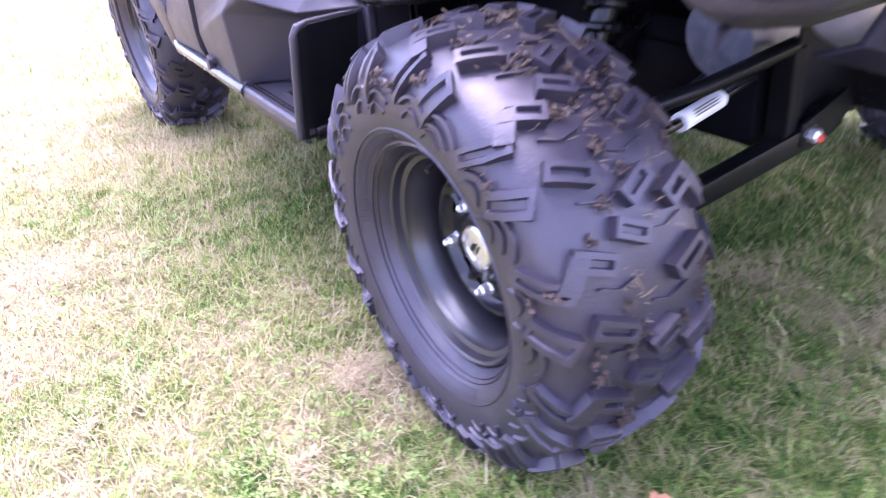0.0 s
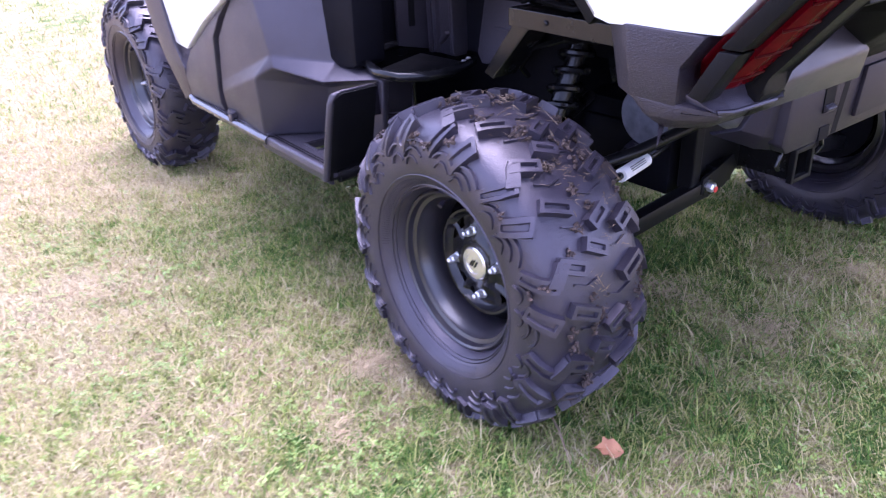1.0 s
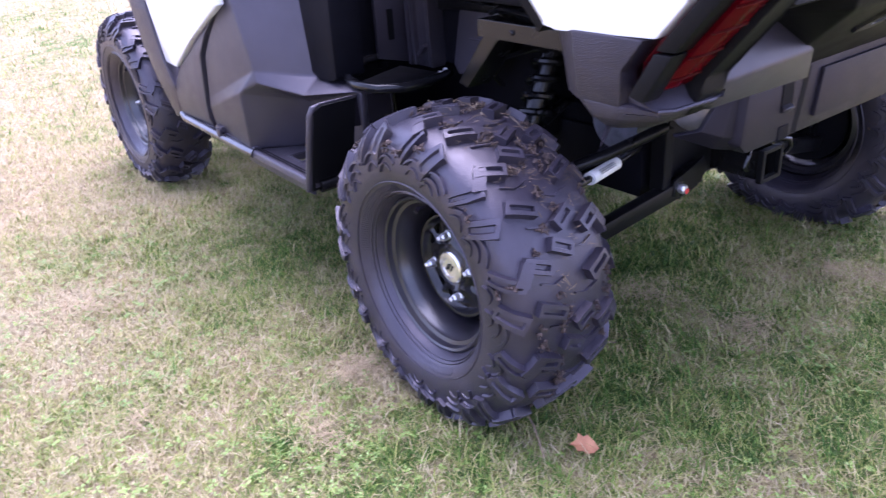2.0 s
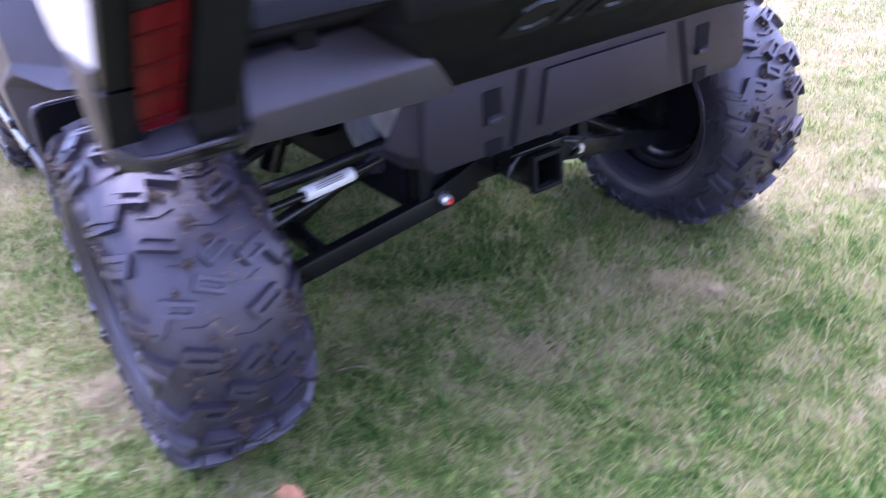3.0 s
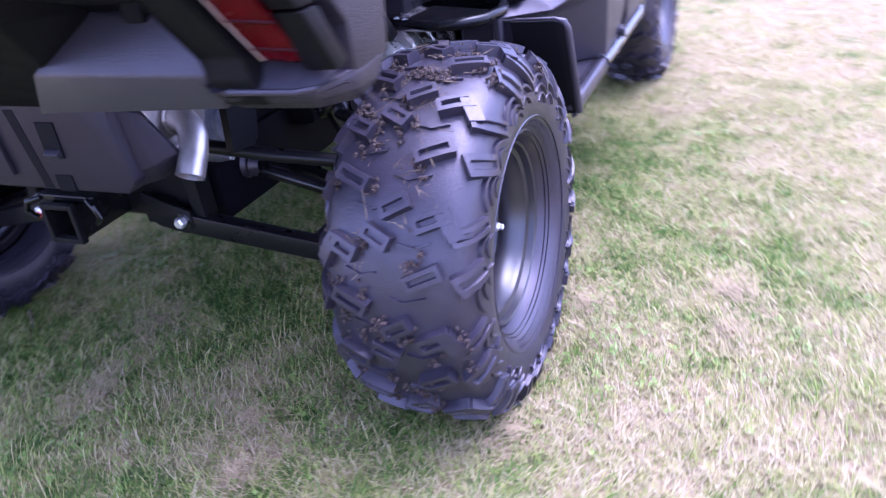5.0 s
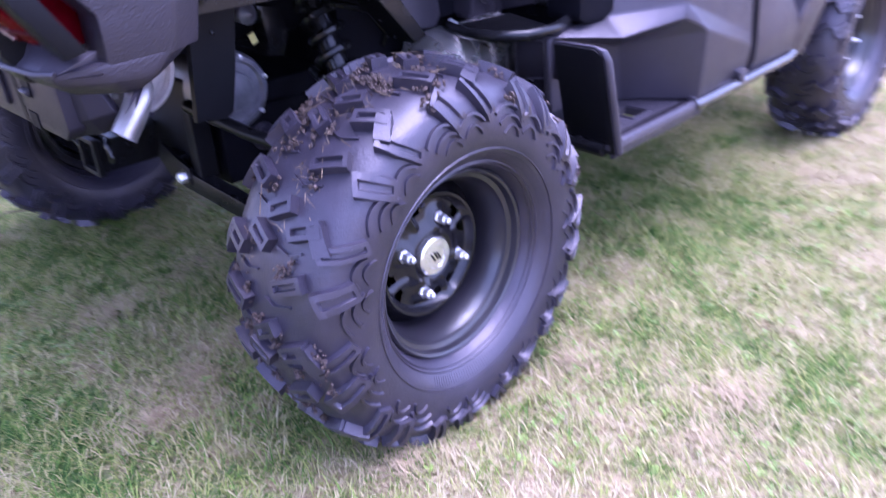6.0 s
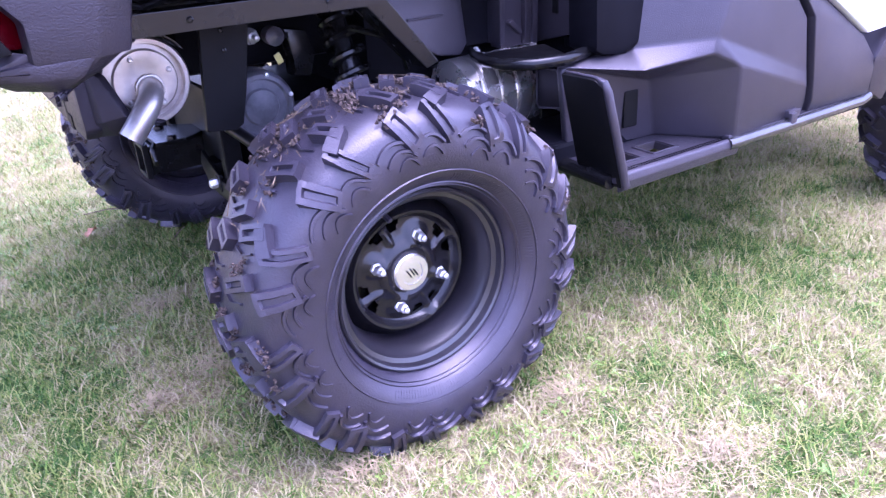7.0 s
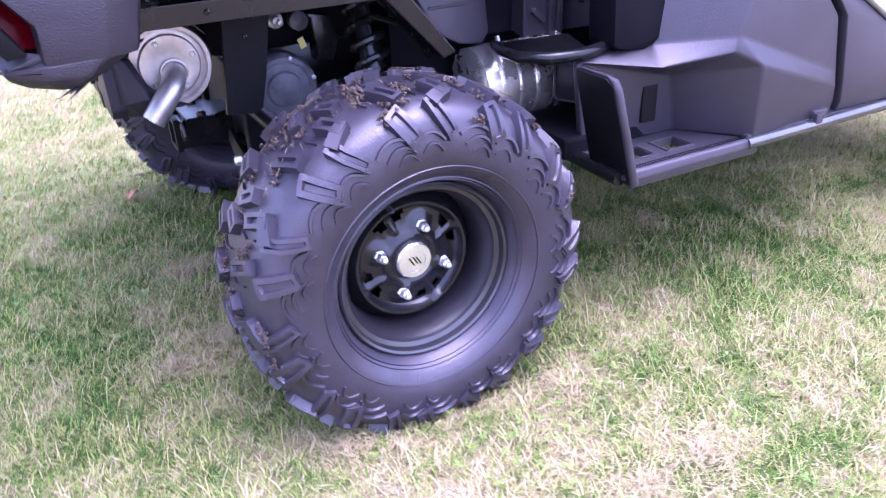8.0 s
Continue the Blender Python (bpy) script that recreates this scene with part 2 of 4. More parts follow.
SOIL = -0.04
def ground_material():
    m, n, l, b = nodes_of("lawn_soil")
    c = n.new("ShaderNodeTexCoord").outputs["Object"]
    patch = dryness(n, l, c)
    fine = noise_node(n, l, 45, 6, c, 0.75)
    green = ramp(n, l, fine, [(0.3, (0.045, 0.075, 0.02)), (0.7, (0.13, 0.19, 0.06))])
    dry = ramp(n, l, fine, [(0.3, (0.16, 0.11, 0.06)), (0.7, (0.40, 0.32, 0.20))])
    mix = n.new("ShaderNodeMix")
    mix.data_type = "RGBA"
    l.new(ramp(n, l, patch, [(0.46, (0, 0, 0)), (0.66, (1, 1, 1))]), mix.inputs[0])
    l.new(green, mix.inputs[6]), l.new(dry, mix.inputs[7])
    l.new(mix.outputs[2], b.inputs["Base Color"])
    b.inputs["Roughness"].default_value = 0.95
    b.inputs["Specular IOR Level"].default_value = 0.1
    bp = n.new("ShaderNodeBump")
    bp.inputs["Distance"].default_value = 0.01
    l.new(fine, bp.inputs["Height"]), l.new(bp.outputs[0], b.inputs["Normal"])
    return m


def lie(x, y):
    """The lawn's gentle unevenness."""
    return 0.012 * math.sin(1.7 * x + 0.6) * math.cos(1.3 * y - 0.4) + 0.006 * math.sin(4.1 * x + 2.3 * y)


def build_ground():
    bm = bmesh.new()
    k = np.linspace(-1, 1, 141)
    g = np.sinh(k * 6.2) / np.sinh(6.2) * 400
    vs = [[bm.verts.new((x, y + 1, SOIL + lie(x, y + 1) * math.exp(-(x * x + y * y) / 800))) for x in g] for y in g]
    for i in range(140):
        for j in range(140):
            bm.faces.new((vs[i][j], vs[i][j + 1], vs[i + 1][j + 1], vs[i + 1][j]))
    ob = part("ground", bm, ground_material(), None, smooth=True)
    tagged(ob, "uneven lawn of thin green and dry straw-coloured grass", "lawn", kind="structure")


build_ground()

# ---------- the vehicle ----------
AXLE, TRACK, BASE = 0.276, 0.705, 1.97
utv = new("utility_vehicle")
utv.location = (0, 0, 0)
tagged(utv, "black and white side-by-side utility vehicle parked on the lawn", "utility vehicle")


class Carcass:
    """The tyre's cross-section: width factor w, points by arc length from the crown."""
    def __init__(self, w):
        half = [(0, 0.3255), (0.048, 0.324), (0.090, 0.3165), (0.117, 0.300), (0.130, 0.273), (0.134, 0.240), (0.126, 0.208), (0.104, 0.184), (0.080, 0.1705)]
        p = np.array([(x * w, r) for x, r in half])
        full = np.vstack([p[::-1] * (-1, 1), p[1:]])
        t = np.arange(len(full))
        tt = np.linspace(0, len(full) - 1, 241)
        sm = []
        for v in tt:
            i = int(min(v, len(full) - 2))
            f = v - i
            a, b, c, d = full[max(i - 1, 0)], full[i], full[i + 1], full[min(i + 2, len(full) - 1)]
            sm.append(0.5 * (2 * b + (c - a) * f + (2 * a - 5 * b + 4 * c - d) * f * f + (3 * b - a - 3 * c + d) * f ** 3))
        self.pts = np.array(sm)
        step = np.hypot(*np.diff(self.pts, axis=0).T)
        self.s = np.concatenate([[0], np.cumsum(step)])
        self.s -= self.s[120]

    def at(self, s, v, h):
        """Arc length across, length round the crown, height over the surface."""
        x, r = np.interp(s, self.s, self.pts[:, 0]), np.interp(s, self.s, self.pts[:, 1])
        e = 0.002
        dx = np.interp(s + e, self.s, self.pts[:, 0]) - np.interp(s - e, self.s, self.pts[:, 0])
        dr = np.interp(s + e, self.s, self.pts[:, 1]) - np.interp(s - e, self.s, self.pts[:, 1])
        k = math.hypot(dx, dr)
        x, r = x - h * dr / k, r + h * dx / k
        a = v / 0.328
        return (x, r * math.cos(a), max(r * math.sin(a), -0.312))


def stroke(bm, carcass, path, half, v0, height, flip, taper=0.8, slot=0.0, fall=1.0):
    """A tread bar: a path in (across, round) drawn with a width, raised from the tyre's surface; slot: depth of the groove in its top; fall: height left at its end."""
    fine = []
    for a, b in zip(path, path[1:]):
        k = max(1, int(math.hypot(a[0] - b[0], a[1] - b[1]) / 0.013))
        fine += [(a[0] + (b[0] - a[0]) * i / k, a[1] + (b[1] - a[1]) * i / k) for i in range(k)]
    fine.append(path[-1])
    if slot:
        for i, j in ((0, 1), (-1, -2)):
            p, q = fine[i], fine[j]
            f = 0.0065 / math.hypot(p[0] - q[0], p[1] - q[1])
            ends = [(p[0] + (q[0] - p[0]) * g, p[1] + (q[1] - p[1]) * g) for g in (f, f * 1.25)]
            fine = [p] + ends + fine[1:] if i == 0 else fine[:-1] + ends[::-1] + [p]
    rows, last = [], len(fine) - 1
    for i, (s, v) in enumerate(fine):
        p, q = fine[max(i - 1, 0)], fine[min(i + 1, last)]
        d0, d1 = (s - p[0], v - p[1]), (q[0] - s, q[1] - v)
        d0, d1 = (d1 if i == 0 else d0), (d0 if i == last else d1)
        l0, l1 = math.hypot(*d0), math.hypot(*d1)
        n0, n1 = (-d0[1] / l0, d0[0] / l0), (-d1[1] / l1, d1[0] / l1)
        nx, ny = n0[0] + n1[0], n0[1] + n1[1]
        k = 2 / max(nx * nx + ny * ny, 0.6)
        nx, ny = nx * k * half, ny * k * half
        h = height * (1 - (1 - fall) * i / last)
        dip = h - slot * min(1, h / height) if slot and 1 < i < last - 1 else h
        if slot:
            cut = ((-1, -0.002), (-taper, h), (-0.36, h), (-0.24, dip), (0.24, dip), (0.36, h), (taper, h), (1, -0.002))
        else:
            cut = ((-1, -0.002), (-taper, h), (taper, h), (1, -0.002))
        rows.append([bm.verts.new(carcass.at(flip * (s + f * nx), v0 + v + f * ny, z)) for f, z in cut])
    for a, b in zip(rows, rows[1:]):
        for k in range(len(a) - 1):
            bm.faces.new((a[k], a[k + 1], b[k + 1], b[k]))
    bm.faces.new(rows[0]), bm.faces.new(rows[-1])


def flank(s0, wide, v):
    """A flat arc on the shoulder's flank, bulging towards the crown."""
    return [(s0 - 0.015 * (1 - t * t), v + wide * t) for t in np.linspace(-1, 1, 11)]


# path, half width, height, taper, slot, height left at the end; the two kinds of lug take turns round the tyre
ZIG_LUG = [([(0.046, 0.020), (0.094, -0.002)], 0.0145, 0.0180, 0.86, 0.008, 1), ([(0.084, -0.004), (0.106, 0.034)], 0.0120, 0.0175, 0.86, 0, 1),
           ([(0.098, 0.036), (0.124, 0.026), (0.160, 0.000)], 0.0145, 0.0155, 0.84, 0.007, 0.6), ([(-0.008, 0.002), (0.034, -0.020)], 0.0140, 0.0170, 0.84, 0.006, 1),
           ([(0.018, 0.046), (0.044, 0.052), (0.070, 0.042)], 0.0020, 0.005, 0.7, 0, 1),
           (flank(0.164, 0.030, 0.050), 0.0042, 0.0080, 0.5, 0, 0.5), (flank(0.182, 0.024, 0.046), 0.0036, 0.0055, 0.5, 0, 0.4)]
PAIR_LUG = [([(0.034, 0.012), (0.086, -0.012)], 0.0140, 0.0180, 0.86, 0.008, 1), ([(0.106, 0.016), (0.130, 0.004), (0.160, -0.014)], 0.0210, 0.0155, 0.84, 0.007, 0.55),
            ([(0.002, 0.036), (0.026, 0.044), (0.062, 0.034)], 0.0020, 0.005, 0.7, 0, 1),
            (flank(0.158, 0.040, 0.036), 0.0044, 0.0085, 0.5, 0, 0.6), (flank(0.174, 0.034, 0.026), 0.0040, 0.0070, 0.5, 0, 0.5), (flank(0.189, 0.024, 0.014), 0.0032, 0.0052, 0.5, 0, 0.4)]


def build_wheel(m, y, w, track, straw):
    hub = (m * track, y, AXLE)
    carcass = Carcass(w)
    # rim: flange, drop and barrel
    bm = bmesh.new()
    edge = 0.078 * w
    prof = [(edge - 0.012, 0.172), (edge, 0.171), (edge + 0.003, 0.167), (edge, 0.163), (edge - 0.012, 0.160), (edge - 0.016, 0.152), (edge - 0.026, 0.149), (edge - 0.034, 0.142),
            (0.012, 0.138), (-0.03, 0.137), (-0.07, 0.148), (-edge + 0.012, 0.160), (-edge, 0.168), (-edge + 0.004, 0.172)]
    lathe(bm, [(m * a, r) for a, r in prof], 72)
    wheel = part("wheel", bm, BARREL, utv, "black steel wheel with an all-terrain tyre", True, hub)
    # disc with four pairs of windows, raised seats round the nuts and a ridge between each pair
    bm = bmesh.new()
    seg = 96
    turn = -20 if m > 0 else 168
    prof = [(-0.014, 0.1385), (-0.006, 0.131), (0.006, 0.121), (0.016, 0.1175), (0.0195, 0.114), (0.0185, 0.109), (0.008, 0.104), (0.004, 0.099), (0.004, 0.090), (0.006, 0.081),
            (0.008, 0.073), (0.010, 0.066), (0.014, 0.059), (0.020, 0.053), (0.022, 0.046), (0.018, 0.040), (0.016, 0.034), (0.016, 0.002)]

    def window(i, k):
        a = abs((360 * (k + 0.5) / seg - turn) % 90 - 45)
        return i in (7, 8) and 6 < a < (20 if i == 7 else 16)
    lathe(bm, [(m * a, r) for a, r in prof], seg, window)
    for v in bm.verts:
        r, a = math.hypot(v.co.y, v.co.z), math.degrees(math.atan2(v.co.z, v.co.y)) - turn
        near = math.hypot(r - 0.0685, radians((a + 45) % 90 - 45) * 0.0685)
        v.co.x += m * 0.007 * max(0.0, min(1.0, (0.024 - near) / 0.008))
        if 0.060 < r < 0.106:
            v.co.x += m * 0.009 * max(0.0, 1 - abs(a % 90 - 45) / 7)
    part("disc", bm, RIM, wheel, "stamped black wheel disc", True)
    bm = bmesh.new()
    lathe(bm, [(m * a, r) for a, r in [(-0.03, 0.12), (-0.03, 0.001)]], 32)
    part("brake_drum", bm, STEEL, wheel, "dark brake drum")
    # added black disc stands in for the shade inside the wheel
    bm = bmesh.new()
    lathe(bm, [(m * a, r) for a, r in [(-0.050, 0.128), (-0.056, 0.128), (-0.060, 0.10), (-0.072, 0.06), (-0.072, 0.001)]], 40)
    part("shade_disc", bm, INNER, wheel, "black disc added inside the wheel for its shade", True)
    bm = bmesh.new()
    lathe(bm, [(m * a, r) for a, r in [(0.012, 0.036), (0.026, 0.036), (0.029, 0.033), (0.030, 0.022), (0.0285, 0.021), (0.029, 0.001)]], 32)
    cap = part("hub_cap", bm, HUB, wheel, "bright metal hub cap", True)
    bm = bmesh.new()
    for k in range(3):
        box(bm, (m * 0.030, -0.007 + 0.007 * k, 0.002 * (k % 2)), (0.002, 0.003, 0.017), 0.0006, (30, 0, 0))
    part("emblem", bm, STEEL, cap, "small dark embossed emblem")
    for k in range(4):
        a = radians(turn + 90 * k)
        bm = bmesh.new()
        lathe(bm, [(m * (0.016 + d), r) for d, r in [(-0.002, 0.0120), (0.003, 0.0118), (0.005, 0.0092), (0.017, 0.0088), (0.020, 0.0060), (0.026, 0.0056), (0.028, 0.0030), (0.028, 0.0005)]], 6)
        part("lug_nut", bm, CHROME, wheel, "bright zinc lug nut", at=(0, 0.0685 * math.cos(a), 0.0685 * math.sin(a)))
    bm = bmesh.new()
    a = radians(112 if m > 0 else 60)
    c, s = math.cos(a), math.sin(a)
    tube(bm, [(m * 0.02, 0.145 * c, 0.145 * s), (m * 0.05, 0.138 * c, 0.138 * s), (m * 0.058, 0.134 * c, 0.134 * s)], 0.005, 8)
    part("valve_stem", bm, RUBBER, wheel, "rubber valve stem", True)
    # tyre body
    bm = bmesh.new()
    seg = 120
    rings = [[bm.verts.new(carcass.at(s, 2 * math.pi * 0.328 * k / seg, 0)) for k in range(seg)] for s in np.linspace(carcass.s[0], carcass.s[-1], 57)]
    for a, b in zip(rings, rings[1:]):
        for k in range(seg):
            bm.faces.new((a[k], a[(k + 1) % seg], b[(k + 1) % seg], b[k]))
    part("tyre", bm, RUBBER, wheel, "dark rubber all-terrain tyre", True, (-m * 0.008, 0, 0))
    bm = bmesh.new()
    count = 22
    pitch = 2 * math.pi * 0.328 / count
    for k in range(count):
        for flip in (1, -1):
            v = (k + (0.5 if flip < 0 else 0)) * pitch
            for path, half, height, taper, slot, fall in ZIG_LUG if k % 2 else PAIR_LUG:
                stroke(bm, carcass, [(a * w, b) for a, b in path], half, v, height, flip, taper, slot, fall)
    for s0, h in ((0.214, 0.002), (0.246, 0.0025), (0.254, 0.0025)):
        for flip in (1, -1):
            ring = [[bm.verts.new(carcass.at(flip * (s0 * w + d), 2 * math.pi * 0.328 * k / 96, hh)) for k in range(96)] for d, hh in ((-0.002, -0.001), (-0.0008, h), (0.0008, h), (0.002, -0.001))]
            for a, b in zip(ring, ring[1:]):
                for k in range(96):
                    bm.faces.new((a[k], a[(k + 1) % 96], b[(k + 1) % 96], b[k]))
    if straw:
        for k in range(210):
            if k % 70 < 46:
                stroke(bm, carcass, [(0.222, 0.0), (0.238, 0.002)], 0.0011, 2 * math.pi * 0.328 * k / 210, 0.0008, m, 0.6)
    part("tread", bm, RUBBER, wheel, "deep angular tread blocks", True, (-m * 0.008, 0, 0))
    if straw:
        bm = bmesh.new()
        rnd = random.Random(5 + int(m))
        for c in range(60):
            sc, vc = rnd.uniform(-0.09, 0.06) * m, radians(rnd.gauss(95 if m > 0 else 110, 42)) * 0.328
            for _ in range(rnd.randint(4, 14)):
                s, v, h = sc + rnd.gauss(0, 0.008), vc + rnd.gauss(0, 0.01), rnd.uniform(0.0, 0.014)
                p = Vector(carcass.at(s, v, h))
                q = Vector(carcass.at(s + rnd.gauss(0, 0.009), v + rnd.gauss(0, 0.009), h + rnd.uniform(-0.004, 0.008)))
                d = (q - p).orthogonal().normalized() * 0.0008
                bm.faces.new([bm.verts.new(x) for x in (p - d, p + d, q)])
        for c in range(24):
            s0, v0 = rnd.gauss(-0.04 * m, 0.06), radians(rnd.gauss(100, 26)) * 0.328
            p = Vector(carcass.at(s0, v0, rnd.uniform(0.008, 0.018)))
            q = Vector(carcass.at(s0 + rnd.gauss(0, 0.02), v0 + rnd.gauss(0, 0.022), rnd.uniform(0.012, 0.024)))
            d = (q - p).orthogonal().normalized() * 0.0009
            e = d.cross((q - p).normalized())
            bm.faces.new([bm.verts.new(x) for x in (p - d, p + d, q + d * 0.6, q - d * 0.6)])
            bm.faces.new([bm.verts.new(x) for x in (p - e, p + e, q + e * 0.6, q - e * 0.6)])
        mud = bmesh.new()
        for c in range(120):
            s0, v0 = rnd.gauss(-0.02 * m, 0.062), radians(rnd.uniform(10, 235)) * 0.328
            for _ in range(rnd.randint(8, 18)):
                o = Vector(carcass.at(s0 + rnd.gauss(0, 0.006), v0 + rnd.gauss(0, 0.008), rnd.uniform(0.001, 0.010)))
                made = bmesh.ops.create_icosphere(mud, subdivisions=1, radius=rnd.uniform(0.0012, 0.0042), matrix=Matrix.Translation(o))["verts"]
                for q in made:
                    q.co += Vector([rnd.gauss(0, 0.0011) for _ in range(3)])
        tagged(part("mud", mud, MUD, wheel, "dried brown mud clods in the tread"), kind="stuff")
        tagged(part("straw", bm, STRAW, wheel, "dried grass caught in the tread"), kind="stuff")
    return wheel


for side in (1, -1):
    build_wheel(side, 0.0, 1.0, TRACK, True)
    build_wheel(side, BASE, 0.82, TRACK - 0.005, False)


def build_rear_corner(m):
    def P(*pts):
        return mirrored(m, pts)
    # side and corner, below the white panel
    bm = bmesh.new()
    rows = [P((0.795, -0.478, 0.704), (0.815, -0.491, 0.704), (0.815, -0.507, 0.706), (0.788, -0.540, 0.708), (0.706, -0.548, 0.710)),
            P((0.802, -0.446, 0.719), (0.826, -0.468, 0.719), (0.826, -0.515, 0.721), (0.802, -0.562, 0.723), (0.706, -0.574, 0.726)),
            P((0.803, -0.405, 0.745), (0.827, -0.445, 0.745), (0.827, -0.515, 0.742), (0.806, -0.566, 0.736), (0.704, -0.588, 0.742))]
    shell(bm, rows, (-m * 0.022, 0.012, 0.004), 0.005)
    rows = [P((0.803, -0.405, 0.738), (0.827, -0.445, 0.738), (0.827, -0.517, 0.738), (0.800, -0.522, 0.742)),
            P((0.804, -0.394, 0.790), (0.827, -0.436, 0.790), (0.827, -0.517, 0.786), (0.800, -0.522, 0.786)),
            P((0.805, -0.384, 0.828), (0.827, -0.432, 0.828), (0.827, -0.550, 0.828), (0.800, -0.556, 0.828))]
    shell(bm, rows, (-m * 0.020, 0.006, 0.003), 0.004)
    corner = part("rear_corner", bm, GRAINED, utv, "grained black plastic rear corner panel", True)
    # black frame between the white panel and the lamp
    bm = bmesh.new()
    prism(bm, [(-0.568, 0.818), (-0.598, 0.818), (-0.862, 1.122), (-0.830, 1.122)], "x", m * 0.785, m * 0.829, 0.005)
    prism(bm, [(-0.534, 0.757), (-0.556, 0.752), (-0.597, 0.816), (-0.570, 0.816)], "x", m * 0.796, m * 0.831, 0.003)
    part("lamp_frame", bm, PLASTIC, corner, "black plastic edge beside the lamp", True)
    bm = bmesh.new()
    prism(bm, [(-0.50, 0.705), (-0.57, 0.722), (-0.588, 0.752), (-0.588, 0.775), (-0.86, 1.09), (-0.76, 1.09), (-0.52, 0.80)], "x", m * 0.703, m * 0.753, 0.004)
    part("inner_cheek", bm, PLASTIC, corner, "black plastic inner cheek of the corner", True)
    # the lens wraps the corner and leans back as it rises
    bm = bmesh.new()
    foot = [Vector(p) for p in P((0.790, -0.530, 0.755), (0.800, -0.555, 0.760), (0.786, -0.569, 0.765), (0.759, -0.573, 0.768))]
    lean = Vector((0, -0.115, 0.130))
    shell(bm, [[p + lean * f + Vector((0, 0.020 * min(1, f / 0.24) if k == 0 else 0, 0)) for k, p in enumerate(foot)] for f in (0, 0.24, 0.5, 0.8, 1.05)], (-m * 0.012, 0.03, 0), 0.002)
    lamp = part("tail_light", bm, LENS, corner, "red plastic tail light lens", True)
    for k in range(4):
        bm = bmesh.new()
        o = lean * (0.12 + 0.25 * k)
        tube(bm, [p + o for p in foot[1:]], 0.0022, 6)
        part("lens_rib", bm, LENS_DARK, lamp)
    # right lens only: a thin pale tube stands in for a reflection
    if m > 0:
        bm = bmesh.new()
        tube(bm, [foot[3] + Vector((0.004, -0.0015, 0)) + lean * f for f in (0.0, 0.5, 1.04)], 0.0011, 8)
        part("lens_glint", bm, LENS_GLINT, lamp, "pale glint painted along the edge of the lens", True)
    bm = bmesh.new()
    shell(bm, [[p + lean * f + Vector((0, 0.020 if k == 0 else 0, 0)) for k, p in enumerate(foot)] for f in (1.055, 1.6, 2.3)], (-m * 0.012, 0.03, 0), 0.002)
    part("lamp_cap", bm, PLASTIC, corner, "black plastic cap above the lamp", True)
    # pocket under the lamp: sloping floor and lip
    bm = bmesh.new()
    rows = [P((0.812, -0.518, 0.752), (0.790, -0.545, 0.757), (0.752, -0.560, 0.764)), P((0.806, -0.560, 0.737), (0.790, -0.574, 0.738), (0.722, -0.586, 0.742))]
    shell(bm, rows, (0, 0.006, -0.006), 0.001)
    part("lamp_pocket", bm, GREY, corner, "smooth pocket under the lamp", True)
    bm = bmesh.new()
    tube(bm, P((0.806, -0.562, 0.737), (0.789, -0.574, 0.737), (0.722, -0.587, 0.741)), 0.0035, 8)
    part("pocket_lip", bm, GREY, corner, "rounded lip of the pocket", True)


def build_bed_side(m):
    bm = bmesh.new()
    prism(bm, [(-0.374, 0.828), (-0.40, 0.823), (-0.566, 0.830), (-0.824, 1.122), (0.01, 1.122), (-0.242, 0.985)], "x", m * 0.79, m * 0.824, 0.006)
    part("bed_side", bm, WHITE, utv, "glossy white bed side panel", True)
    bm = bmesh.new()
    prism(bm, [(-0.36, 0.815), (-0.376, 0.832), (-0.243, 0.988), (0.01, 1.122), (0.05, 1.122), (-0.21, 0.975)], "x", m * 0.775, m * 0.818, 0.004)
    part("bed_edge", bm, PLASTIC, utv, "black edge strip of the bed side", True)
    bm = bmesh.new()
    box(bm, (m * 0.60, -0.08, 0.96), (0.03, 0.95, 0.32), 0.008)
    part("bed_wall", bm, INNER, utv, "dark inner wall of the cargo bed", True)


for side in (1, -1):
    build_rear_corner(side)
    build_bed_side(side)


